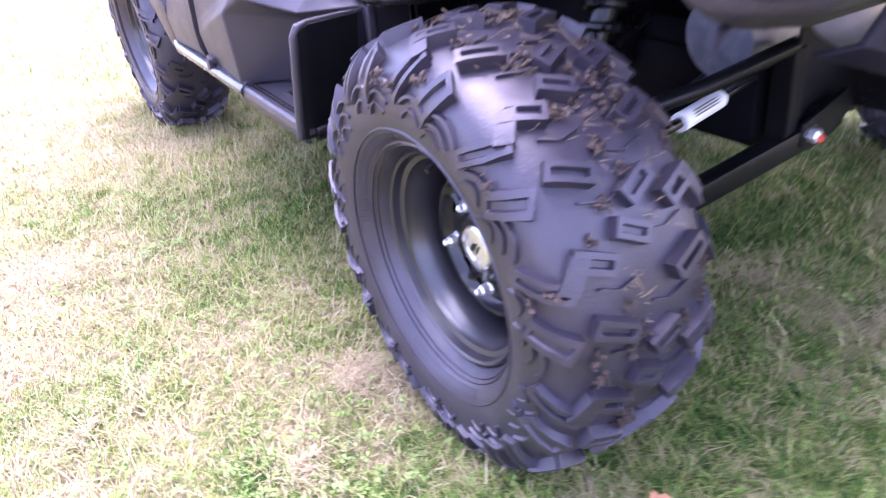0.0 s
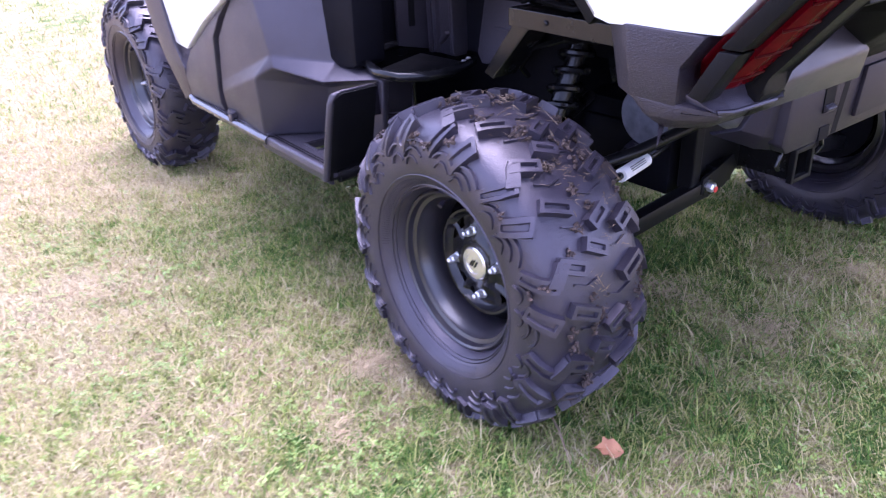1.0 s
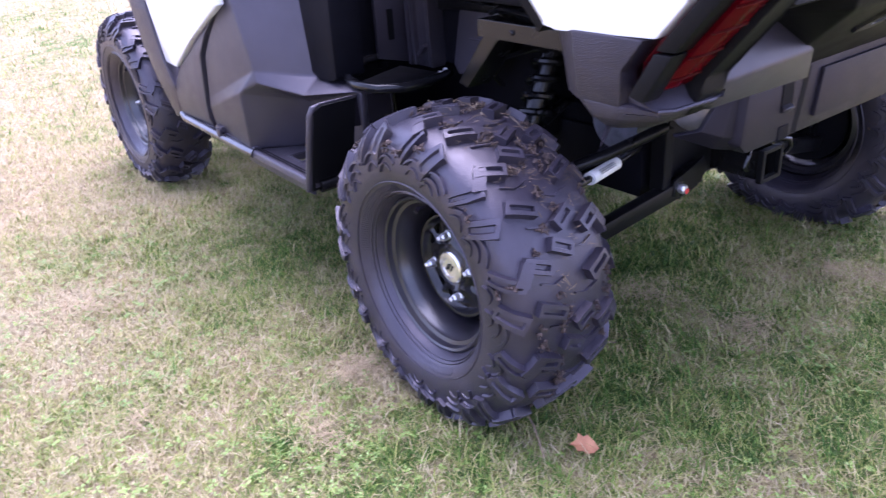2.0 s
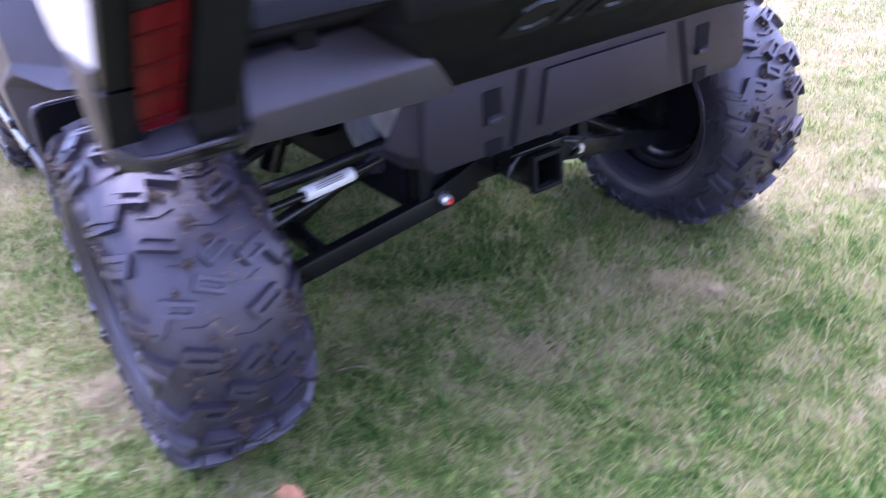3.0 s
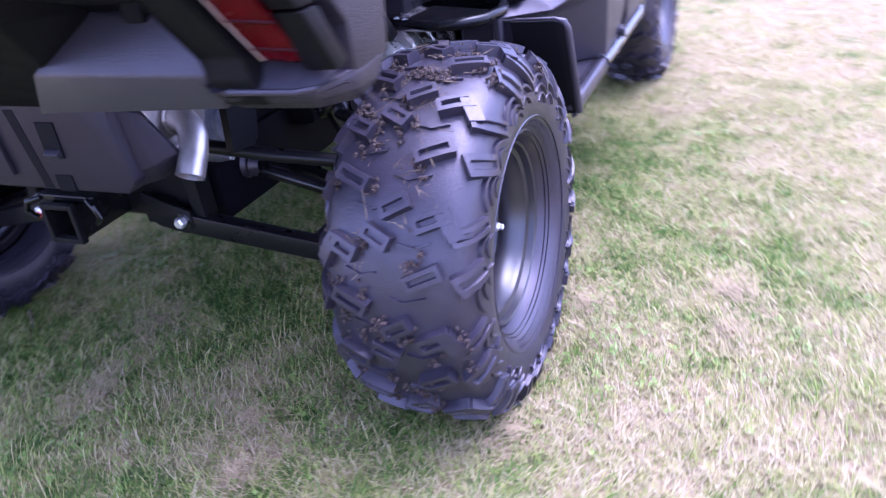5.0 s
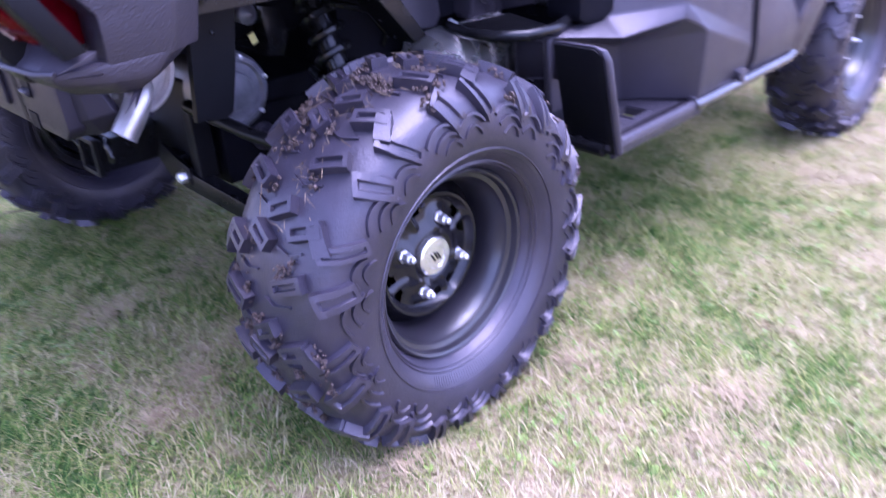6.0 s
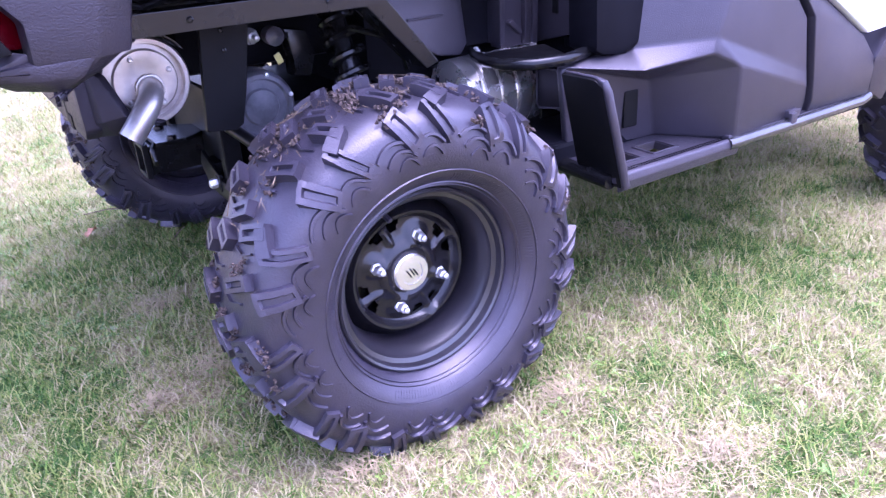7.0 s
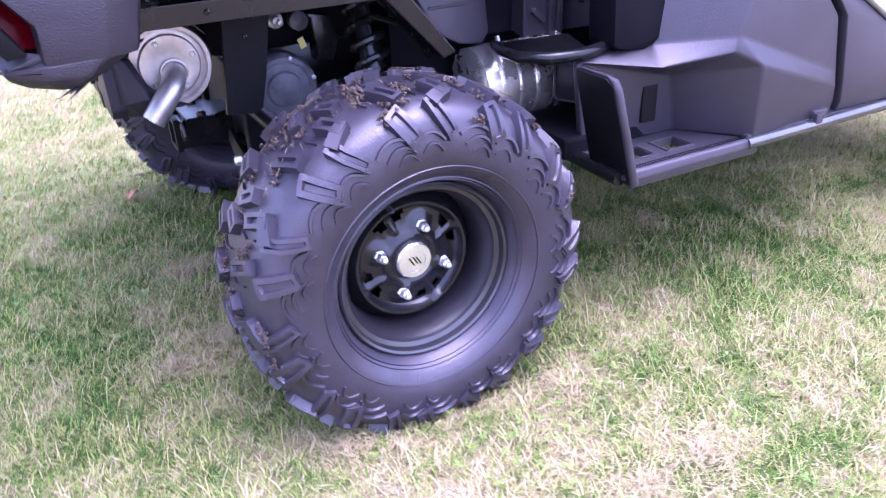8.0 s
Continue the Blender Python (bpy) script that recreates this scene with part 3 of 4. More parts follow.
def build_tail():
    bm = bmesh.new()
    prism(bm, [(-0.50, 0.795), (-0.552, 0.822), (-0.640, 0.850), (-0.668, 0.860), (-0.660, 0.884), (-0.630, 0.905), (-0.648, 0.96), (-0.655, 1.12), (-0.57, 1.12), (-0.54, 0.86)], "x", -0.70, 0.70, 0.006)
    gate = part("tailgate", bm, PLASTIC, utv, "black plastic tailgate with raised blocks", True)
    # chin below the gate, cut back towards its ends
    bm = bmesh.new()
    pts = {}
    for k, x0, x1 in (("l", -1, -1), ("r", 1, 1)):
        pts["a" + k], pts["b" + k], pts["c" + k], pts["d" + k] = (x0 * 0.385, -0.425, 0.662), (x0 * 0.455, -0.560, 0.760), (x0 * 0.53, -0.655, 0.829), (x0 * 0.54, -0.666, 0.860)
        pts["e" + k], pts["f" + k], pts["g" + k] = (x0 * 0.40, -0.40, 0.668), (x0 * 0.53, -0.545, 0.815), (x0 * 0.55, -0.58, 0.860)
    faces = [("al", "ar", "br", "bl"), ("bl", "br", "cr", "cl"), ("cl", "cr", "dr", "dl"), ("ar", "er", "fr", "br"), ("br", "fr", "cr"), ("cr", "fr", "gr", "dr"), ("al", "bl", "fl", "el"), ("bl", "cl", "fl"), ("cl", "dl", "gl", "fl")]
    facets(bm, pts, faces, (0, 0.012, 0.008), 0.006)
    part("chin", bm, PLASTIC, gate, "black plastic chin of the tailgate", True)
    # a row of large raised blocks on the sloping chin, each with a sunken middle
    x = -0.350
    for k, wd in enumerate((0.090, 0.036, 0.096, 0.096, 0.090, 0.090, 0.090)):
        o, u, w = Vector((x + wd / 2, -0.599, 0.7883)), Vector((0, -0.809, 0.587)), Vector((0, -0.587, -0.809))
        bm = bmesh.new()
        cut = 0.016
        def ring(hx, hu, lift):
            c = min(cut, hx * 0.6)
            flat = [(-hx + c, -hu), (hx - c, -hu), (hx, -hu + c), (hx, hu - c), (hx - c, hu), (-hx + c, hu), (-hx, hu - c), (-hx, -hu + c)]
            return [bm.verts.new(o + Vector((px, 0, 0)) + u * pu + w * lift) for px, pu in flat]
        hx, hu = wd / 2, 0.048
        t = 0.020 if wd > 0.05 else 0.012
        stack = [ring(hx, hu, -0.002), ring(hx - 0.0015, hu - 0.0015, 0.005), ring(hx - t, hu - t, 0.005), ring(hx - t - 0.0015, hu - t - 0.0015, 0.001)]
        for p, q in zip(stack, stack[1:]):
            for j in range(8):
                bm.faces.new((p[j], p[(j + 1) % 8], q[(j + 1) % 8], q[j]))
        bm.faces.new(stack[-1])
        part("raised_block", bm, SHEEN, gate)
        x += wd + 0.013
    for m in (1, -1):
        bm = bmesh.new()
        rows = [mirrored(m, [(0.505, -0.535, 0.812), (0.678, -0.552, 0.806)]),
                mirrored(m, [(0.435, -0.560, 0.750), (0.690, -0.575, 0.752)]),
                mirrored(m, [(0.385, -0.530, 0.692), (0.692, -0.556, 0.712)])]
        shell(bm, rows, (0, 0.035, 0.008), 0.004)
        part("bumper_wing", bm, GREY, utv, "grey-black faceted bumper wing", True)
    # centre panel
    bm = bmesh.new()
    prism(bm, [(-0.30, 0.665), (-0.372, 0.662), (-0.384, 0.55), (-0.366, 0.532), (0.366, 0.532), (0.384, 0.55), (0.372, 0.662), (0.30, 0.665)], "y", -0.395, -0.425, 0.006)
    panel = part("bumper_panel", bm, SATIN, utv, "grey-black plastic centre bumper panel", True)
    bm = bmesh.new()
    prism(bm, [(-0.14, 0.648), (0.14, 0.648), (0.155, 0.555), (-0.155, 0.555)], "y", -0.422, -0.433, 0.003)
    part("plate_field", bm, SATIN, panel, "raised plate field", True)
    for m in (1, -1):
        # groove, slot and notch: almost flush black pieces paint the shade of recesses
        bm = bmesh.new()
        prism(bm, [(m * 0.176, 0.658), (m * 0.196, 0.658), (m * 0.222, 0.536), (m * 0.204, 0.536)], "y", -0.4255, -0.420)
        part("groove", bm, INNER, panel, "slanting groove, its shade drawn as a black strip")
        bm = bmesh.new()
        box(bm, (m * 0.250, -0.4235, 0.6125), (0.036, 0.007, 0.055), 0.001)
        part("slot", bm, INNER, panel, "slot in the panel, its shade drawn as a black box")
        bm = bmesh.new()
        box(bm, (m * 0.250, -0.428, 0.592), (0.030, 0.012, 0.012), 0.003, (35, 0, 0))
        part("slot_lip", bm, GREY, panel, "light lip of the slot", True)
        bm = bmesh.new()
        box(bm, (m * 0.250, -0.4235, 0.545), (0.034, 0.007, 0.026), 0.001)
        part("notch", bm, INNER, panel, "notch in the panel's lower edge, its shade drawn black")
        bm = bmesh.new()
        rows = [mirrored(m, [(0.366, -0.410, 0.660), (0.384, -0.400, 0.650), (0.392, -0.385, 0.640)]),
                mirrored(m, [(0.376, -0.410, 0.560), (0.398, -0.395, 0.565), (0.415, -0.360, 0.572)]),
                mirrored(m, [(0.364, -0.400, 0.533), (0.390, -0.375, 0.536), (0.410, -0.300, 0.548)])]
        shell(bm, rows, (-m * 0.008, 0.012, 0.002), 0.002)
        part("panel_return", bm, SATIN, panel, "curved side return of the panel", True)


build_tail()


def build_hitch():
    bm = bmesh.new()
    for dx, dz, sx, sz in ((0.031, 0, 0.006, 0.068), (-0.031, 0, 0.006, 0.068), (0, 0.031, 0.056, 0.006), (0, -0.031, 0.056, 0.006)):
        box(bm, (dx, -0.18, 0.376 + dz), (sx, 0.17, sz))
    hitch = part("hitch_receiver", bm, STEEL, utv, "black square hitch receiver tube")
    bm = bmesh.new()
    for dx, dz, sx, sz in ((0.035, 0, 0.010, 0.080), (-0.035, 0, 0.010, 0.080), (0, 0.035, 0.060, 0.010), (0, -0.035, 0.060, 0.010)):
        box(bm, (dx, -0.268, 0.376 + dz), (sx, 0.014, sz), 0.002)
    part("receiver_collar", bm, FRAME, hitch, "thick collar of the receiver")
    bm = bmesh.new()
    prism(bm, [(-0.075, -0.25), (0.075, -0.25), (0.075, -0.18), (0.03, -0.12), (-0.03, -0.12), (-0.075, -0.18)], "z", 0.414, 0.424, 0.002)
    part("hitch_plate", bm, STEEL, hitch, "glossy black hitch plate")
    for x in (-0.055, 0.055):
        bm = bmesh.new()
        lathe(bm, [(0.422, 0.013), (0.430, 0.012), (0.433, 0.006), (0.433, 0.0005)], 6, axis="Z", centre=(x, -0.21, 0))
        part("bolt", bm, STEEL, hitch, "black bolt head")
    bm = bmesh.new()
    box(bm, (0, -0.10, 0.35), (0.40, 0.05, 0.05), 0.005)
    part("cross_member", bm, STEEL, utv, "black frame cross member")
    bm = bmesh.new()
    prism(bm, [(-0.185, 0.335), (0.185, 0.335), (0.20, 0.40), (0.20, 0.53), (-0.20, 0.53), (-0.20, 0.40)], "y", -0.135, -0.105, 0.004)
    part("hitch_frame", bm, FRAME, utv, "black steel frame plate behind the hitch")
    for m in (1, -1):
        bm = bmesh.new()
        for y in (-0.158, -0.128):
            prism(bm, [(m * 0.10, 0.395), (m * 0.155, 0.375), (m * 0.205, 0.362), (m * 0.208, 0.325), (m * 0.185, 0.312), (m * 0.12, 0.325), (m * 0.08, 0.36)], "y", y - 0.004, y + 0.004, 0.0015)
        box(bm, (m * 0.125, -0.143, 0.352), (0.07, 0.030, 0.05), 0.006)
        part("pivot_bracket", bm, FRAME, utv, "glossy black pivot bracket", True)
        bm = bmesh.new()
        tube(bm, [(m * 0.06, -0.25, 0.418), (m * 0.085, -0.262, 0.412), (m * 0.092, -0.262, 0.392), (m * 0.075, -0.258, 0.378)], 0.006, 10)
        part("chain_loop", bm, STEEL, utv, "black steel chain loop", True)
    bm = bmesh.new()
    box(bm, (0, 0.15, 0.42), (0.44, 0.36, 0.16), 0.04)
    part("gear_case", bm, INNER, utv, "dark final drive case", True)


build_hitch()


def build_suspension(m):
    def p(x, y, z):
        return (m * x, y, z)
    bm = bmesh.new()
    beam(bm, p(0.17, -0.150, 0.338), p(0.61, -0.062, 0.222), 0.034, 0.040, 0.006)
    beam(bm, p(0.17, 0.17, 0.338), p(0.61, 0.05, 0.222), 0.034, 0.040, 0.006)
    beam(bm, p(0.43, -0.105, 0.272), p(0.43, 0.095, 0.272), 0.026, 0.034, 0.004)
    prism(bm, [(m * 0.47, -0.09), (m * 0.47, 0.085), (m * 0.60, 0.05), (m * 0.60, -0.06)], "z", 0.246, 0.252, 0.001)
    low = part("lower_arm", bm, ARM, utv, "black tubular lower suspension arm", True)
    bm = bmesh.new()
    lathe(bm, [(-0.163, 0.0005), (-0.163, 0.017), (-0.159, 0.0195), (-0.125, 0.0195)], 16, axis="Y", centre=p(0.184, 0, 0.34))
    part("bushing", bm, STEEL, low, "black pivot bushing", True)
    bm = bmesh.new()
    lathe(bm, [(-0.179, 0.0005), (-0.179, 0.008), (-0.176, 0.0115), (-0.162, 0.0115)], 6, axis="Y", centre=p(0.184, 0, 0.34))
    part("pivot_bolt", bm, CHROME, low, "bright pivot bolt")
    if m < 0:
        bm = bmesh.new()
        lathe(bm, [(-0.1805, 0.0005), (-0.1805, 0.007), (-0.1785, 0.007)], 12, axis="Y", centre=p(0.181, 0, 0.336))
        part("paint_mark", bm, REDMARK, low, "red paint mark on the bolt")
    bm = bmesh.new()
    box(bm, p(0.215, -0.13, 0.41), (0.03, 0.04, 0.15), 0.004)
    part("arm_bracket", bm, FRAME, low, "black frame bracket")
    bm = bmesh.new()
    tube(bm, [p(0.25, -0.16, 0.50), p(0.42, -0.14, 0.475), p(0.60, -0.06, 0.43)], 0.013, 10)
    tube(bm, [p(0.25, 0.14, 0.50), p(0.60, 0.04, 0.43)], 0.013, 10)
    part("upper_arm", bm, ARM, utv, "black tubular upper suspension arm", True)
    bm = bmesh.new()
    tube(bm, [p(0.15, 0.0, 0.40), p(0.20, 0.0, 0.398), p(0.66, 0, 0.285)], 0.014, 12)
    shaft = part("drive_shaft", bm, STEEL, utv, "black half shaft", True)
    bm = bmesh.new()
    prof = [(0.0, 0.02)] + [(0.008 + 0.008 * k, 0.038 - 0.002 * k if k % 2 == 0 else 0.028 - 0.001 * k) for k in range(8)] + [(0.075, 0.018)]
    lathe(bm, [(m * (0.20 + a), r) for a, r in prof], 20, centre=(0, 0, 0.392))
    part("boot", bm, RUBBER, shaft, "ribbed rubber boot", True)
    bm = bmesh.new()
    box(bm, p(0.60, 0, 0.34), (0.05, 0.12, 0.22), 0.015)
    part("knuckle", bm, STEEL, utv, "dark wheel knuckle", True)
    # spring and damper
    top, bot = Vector(p(0.275, 0.10, 0.78)), Vector(p(0.435, 0.107, 0.40))
    d = (bot - top).normalized()
    u = d.orthogonal().normalized()
    v = d.cross(u)
    bm = bmesh.new()
    L = (bot - top).length
    tube(bm, [top, top + d * L * 0.5, top + d * L * 0.5, bot], [0.021, 0.021, 0.025, 0.025], 16)
    damper = part("shock_absorber", bm, GLOSS, utv, "black rear shock absorber", True)
    bm = bmesh.new()
    pts = [top + d * (0.02 + (L * 0.80) * k / 150) + 0.034 * (math.cos(k * 0.36) * u + math.sin(k * 0.36) * v) for k in range(151)]
    tube(bm, pts, 0.0088, 8)
    part("spring", bm, GLOSS, damper, "glossy black coil spring", True)


for side in (1, -1):
    build_suspension(side)

bm = bmesh.new()
tube(bm, [(-0.26, -0.10, 0.44), (-0.349, -0.119, 0.438), (-0.481, -0.152, 0.442), (-0.57, -0.16, 0.44)], 0.008, 10)
rod = part("brake_line", bm, STEEL, utv, "thin black rod with a white label", True)
bm = bmesh.new()
tube(bm, [(-0.362, -0.1225, 0.4384), (-0.474, -0.1503, 0.4418)], 0.0140, 14)
tag = part("tag", bm, LABEL, rod, "white paper label wrapped round the rod", True)
for k in range(3):
    bm = bmesh.new()
    tube(bm, [(-0.385, -0.1435 + 0.003 * k, 0.4460 + 0.003 * k), (-0.450, -0.160 + 0.003 * k, 0.4480 + 0.003 * k)], 0.0007, 6)
    part("print_bar", bm, STEEL, tag)


def build_exhaust():
    cx = Vector((0, -0.304, 0.616))
    bm = bmesh.new()
    lathe(bm, [(-0.335, 0.066), (-0.325, 0.074), (0.344, 0.074)], 48, centre=cx)
    can = part("muffler", bm, STEEL, utv, "round muffler with a dark body", True)
    bm = bmesh.new()
    lathe(bm, [(0.336, 0.0745), (0.340, 0.0785), (0.366, 0.0785), (0.374, 0.075), (0.374, 0.068), (0.362, 0.066)], 48, centre=cx)
    part("end_ring", bm, MUFFLER, can, "bright stained-steel end ring", True)
    bm = bmesh.new()
    lathe(bm, [(-0.378, 0.0005), (-0.378, 0.036), (-0.374, 0.055), (-0.362, 0.068), (-0.335, 0.0755), (-0.322, 0.0755), (-0.320, 0.070)], 40, centre=cx)
    part("front_cap", bm, MUFFLER, can, "domed steel end of the muffler", True)
    bm = bmesh.new()
    lathe(bm, [(0.361, 0.0665), (0.3625, 0.058), (0.366, 0.055), (0.368, 0.0545), (0.369, 0.034), (0.367, 0.028), (0.367, 0.0005)], 40, centre=cx)
    part("end_cap", bm, MUFFLER, can, "pressed steel end cap", True)
    bm = bmesh.new()
    way = [(0.352, -0.300, 0.603), (0.374, -0.301, 0.603), (0.392, -0.304, 0.600), (0.407, -0.311, 0.592), (0.418, -0.322, 0.580), (0.424, -0.336, 0.565), (0.426, -0.349, 0.550), (0.427, -0.362, 0.535)]
    tube(bm, way, 0.0212, 20, False)
    tube(bm, way[:2:-1], 0.0192, 20, False)
    lip = [[(Vector(way[-1]) + r * (math.cos(a) * Vector((1, 0, 0)) + math.sin(a) * Vector((0.05, 0.755, -0.655)))) for a in np.linspace(0, 2 * math.pi, 20, endpoint=False)] for r in (0.0212, 0.0192)]
    outer, inner = [[bm.verts.new(p) for p in ring] for ring in lip]
    for k in range(20):
        bm.faces.new((outer[k], outer[(k + 1) % 20], inner[(k + 1) % 20], inner[k]))
    part("tail_pipe", bm, MUFFLER, can, "bent steel tail pipe", True)
    bm = bmesh.new()
    tube(bm, arc((0.371, -0.300, 0.603), 0.0235, 0, 360, 25, "yz"), 0.0028, 8, False)
    part("pipe_weld", bm, MUFFLER, can, "weld bead round the pipe", True)
    for a in (20, 115, 225, 300):
        bm = bmesh.new()
        c, s = 0.046 * math.cos(radians(a)), 0.046 * math.sin(radians(a))
        lathe(bm, [(0.367, 0.006), (0.373, 0.0055), (0.375, 0.003), (0.375, 0.0005)], 6, centre=cx + Vector((0, c, s)))
        part("bolt", bm, CHROME, can, "small bolt")
    bm = bmesh.new()
    rows = [[(x, cx.y + 0.086 * math.cos(a), cx.z + 0.086 * math.sin(a)) for a in np.linspace(radians(35), radians(150), 12)] for x in (0.05, 0.385)]
    shell(bm, rows, (0, 0, 0.003))
    part("heat_guard", bm, STEEL, can, "black curved heat guard", True)


build_exhaust()


def build_frame():
    for m in (1, -1):
        bm = bmesh.new()
        prism(bm, [(m * 0.50, 0.752), (m * 0.56, 0.752), (m * 0.56, 0.717), (m * 0.555, 0.717), (m * 0.555, 0.747), (m * 0.50, 0.747)], "y", -0.385, 0.085, 0.001)
        rail = part("bed_rail", bm, STEEL, utv, "glossy black bed frame rail")
        bm = bmesh.new()
        prism(bm, [(0.06, 0.752), (0.10, 0.752), (0.235, 0.585), (0.205, 0.575), (0.075, 0.715)], "x", m * 0.43, m * 0.50, 0.003)
        part("rail_strut", bm, STEEL, rail, "black strut under the rail")
        for k, (y, z) in enumerate(((-0.26, 0.735), (-0.02, 0.735))):
            bm = bmesh.new()
            lathe(bm, [(m * 0.558, 0.006), (m * 0.563, 0.0055), (m * 0.5645, 0.003), (m * 0.5645, 0.0005)], 6, centre=(0, y, z))
            part("bolt", bm, STEEL, rail, "dark bolt head")
        for k in range(3):
            bm = bmesh.new()
            tube(bm, [(m * (0.535 - 0.02 * k + 0.008 * math.sin(3 * j + k)), -0.42 + 0.05 * j, 0.767 + 0.009 * math.sin(2.3 * j + 1.7 * k)) for j in range(11)], 0.006, 8)
            part("cable", bm, GLOSS, rail, "glossy black cable", True)
        bm = bmesh.new()
        prism(bm, [(-0.200, 0.73), (-0.105, 0.73), (-0.135, 0.575), (-0.150, 0.515), (-0.165, 0.505), (-0.222, 0.512), (-0.212, 0.60)] if m > 0 else [(-0.195, 0.73), (-0.10, 0.73), (-0.115, 0.63), (-0.20, 0.63)], "x", m * 0.385, m * 0.40, 0.002)
        up = part("frame_upright", bm, FRAME, utv, "black frame upright plate")
        for z in (0.69, 0.655):
            bm = bmesh.new()
            lathe(bm, [(m * 0.40, 0.005), (m * 0.404, 0.0045), (m * 0.405, 0.002), (m * 0.405, 0.0005)], 6, centre=(0, -0.165, z))
            part("bolt", bm, STEEL, up, "dark bolt head")
        bm = bmesh.new()
        tube(bm, [(m * 0.36, -0.30, 0.74), (m * 0.36, 0.9, 0.72)], 0.022, 12)
        part("frame_tube", bm, STEEL, utv, "black frame tube", True)
        bm = bmesh.new()
        box(bm, (m * 0.515, 0.515, 0.475), (0.01, 0.062, 0.11), 0.003)
        plate = part("bracket_plate", bm, STEEL, utv, "black bracket plate")
        bm = bmesh.new()
        lathe(bm, [(m * 0.518, 0.006), (m * 0.525, 0.005), (m * 0.525, 0.0005)], 6, centre=(0, 0.535, 0.435))
        part("bolt", bm, CHROME, plate, "zinc bolt head")
        bm = bmesh.new()
        tube(bm, [(m * 0.30, 0.08, 0.64), (m * 0.38, 0.11, 0.655), (m * 0.43, 0.15, 0.64), (m * 0.42, 0.20, 0.59), (m * 0.36, 0.24, 0.55)], 0.007, 8)
        part("hose", bm, GLOSS, utv, "black rubber hose", True)
    bm = bmesh.new()
    box(bm, (0, 0.0, 0.805), (1.2, 0.95, 0.02), 0.004)
    part("bed_floor", bm, INNER, utv, "dark underside of the cargo bed")
    bm = bmesh.new()
    lathe(bm, [(-0.30, 0.0005), (-0.30, 0.064), (-0.26, 0.070), (0.18, 0.066), (0.20, 0.076), (0.245, 0.077), (0.262, 0.074), (0.268, 0.068), (0.268, 0.060), (0.262, 0.056), (0.262, 0.040), (0.268, 0.036), (0.270, 0.0005)], 48, centre=(0, -0.062, 0.505))
    case = part("engine_case", bm, ALLOY, utv, "cast grey gear casing", True)
    for m in (1, -1):
        bm = bmesh.new()
        lathe(bm, [(m * 0.24, 0.0005), (m * 0.24, 0.016), (m * 0.262, 0.017), (m * 0.266, 0.012), (m * 0.280, 0.011), (m * 0.282, 0.006), (m * 0.30, 0.0055), (m * 0.302, 0.0005)], 10, centre=(0, -0.062, 0.650))
        part("fitting", bm, CHROME, case, "bright metal fitting", True)
        bm = bmesh.new()
        lathe(bm, [(m * 0.24, 0.0005), (m * 0.24, 0.018), (m * 0.275, 0.020), (m * 0.28, 0.014), (m * 0.29, 0.0005)], 14, centre=(0, -0.015, 0.645))
        part("cap", bm, ALLOY, case, "grey cast cap", True)
        bm = bmesh.new()
        prism(bm, [(0.0, 0.66), (0.05, 0.65), (0.065, 0.60), (0.05, 0.555), (0.01, 0.56), (0.02, 0.60)], "x", m * 0.24, m * 0.285, 0.006)
        part("bracket", bm, STEEL, case, "dark cast bracket", True)
        for k in range(6):
            a = radians(60 * k + 15)
            bm = bmesh.new()
            lathe(bm, [(m * 0.266, 0.005), (m * 0.274, 0.0045), (m * 0.275, 0.0005)], 6, centre=(0, -0.062 + 0.068 * math.cos(a), 0.505 + 0.068 * math.sin(a)))
            part("case_bolt", bm, CHROME, case)
        bm = bmesh.new()
        box(bm, (m * 0.285, -0.018, 0.602), (0.003, 0.014, 0.022), 0.0008, (20, 0, 0))
        part("tag", bm, YELLOW, case, "small yellow tag")
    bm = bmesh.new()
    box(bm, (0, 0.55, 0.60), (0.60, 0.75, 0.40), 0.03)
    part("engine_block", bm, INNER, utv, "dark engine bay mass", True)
    # added mass keeps light from the far side off the wheels' inner faces
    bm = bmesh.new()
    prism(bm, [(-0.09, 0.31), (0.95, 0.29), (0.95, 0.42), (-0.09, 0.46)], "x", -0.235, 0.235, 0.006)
    part("light_block", bm, INNER, utv, "black mass added under the bed to block light", True)
    # added dark box stops sky showing through behind the muffler
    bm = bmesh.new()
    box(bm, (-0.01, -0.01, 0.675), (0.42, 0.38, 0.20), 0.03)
    part("gap_block", bm, INNER, utv, "dark box added under the cargo bed to close a bright gap", True)


build_frame()


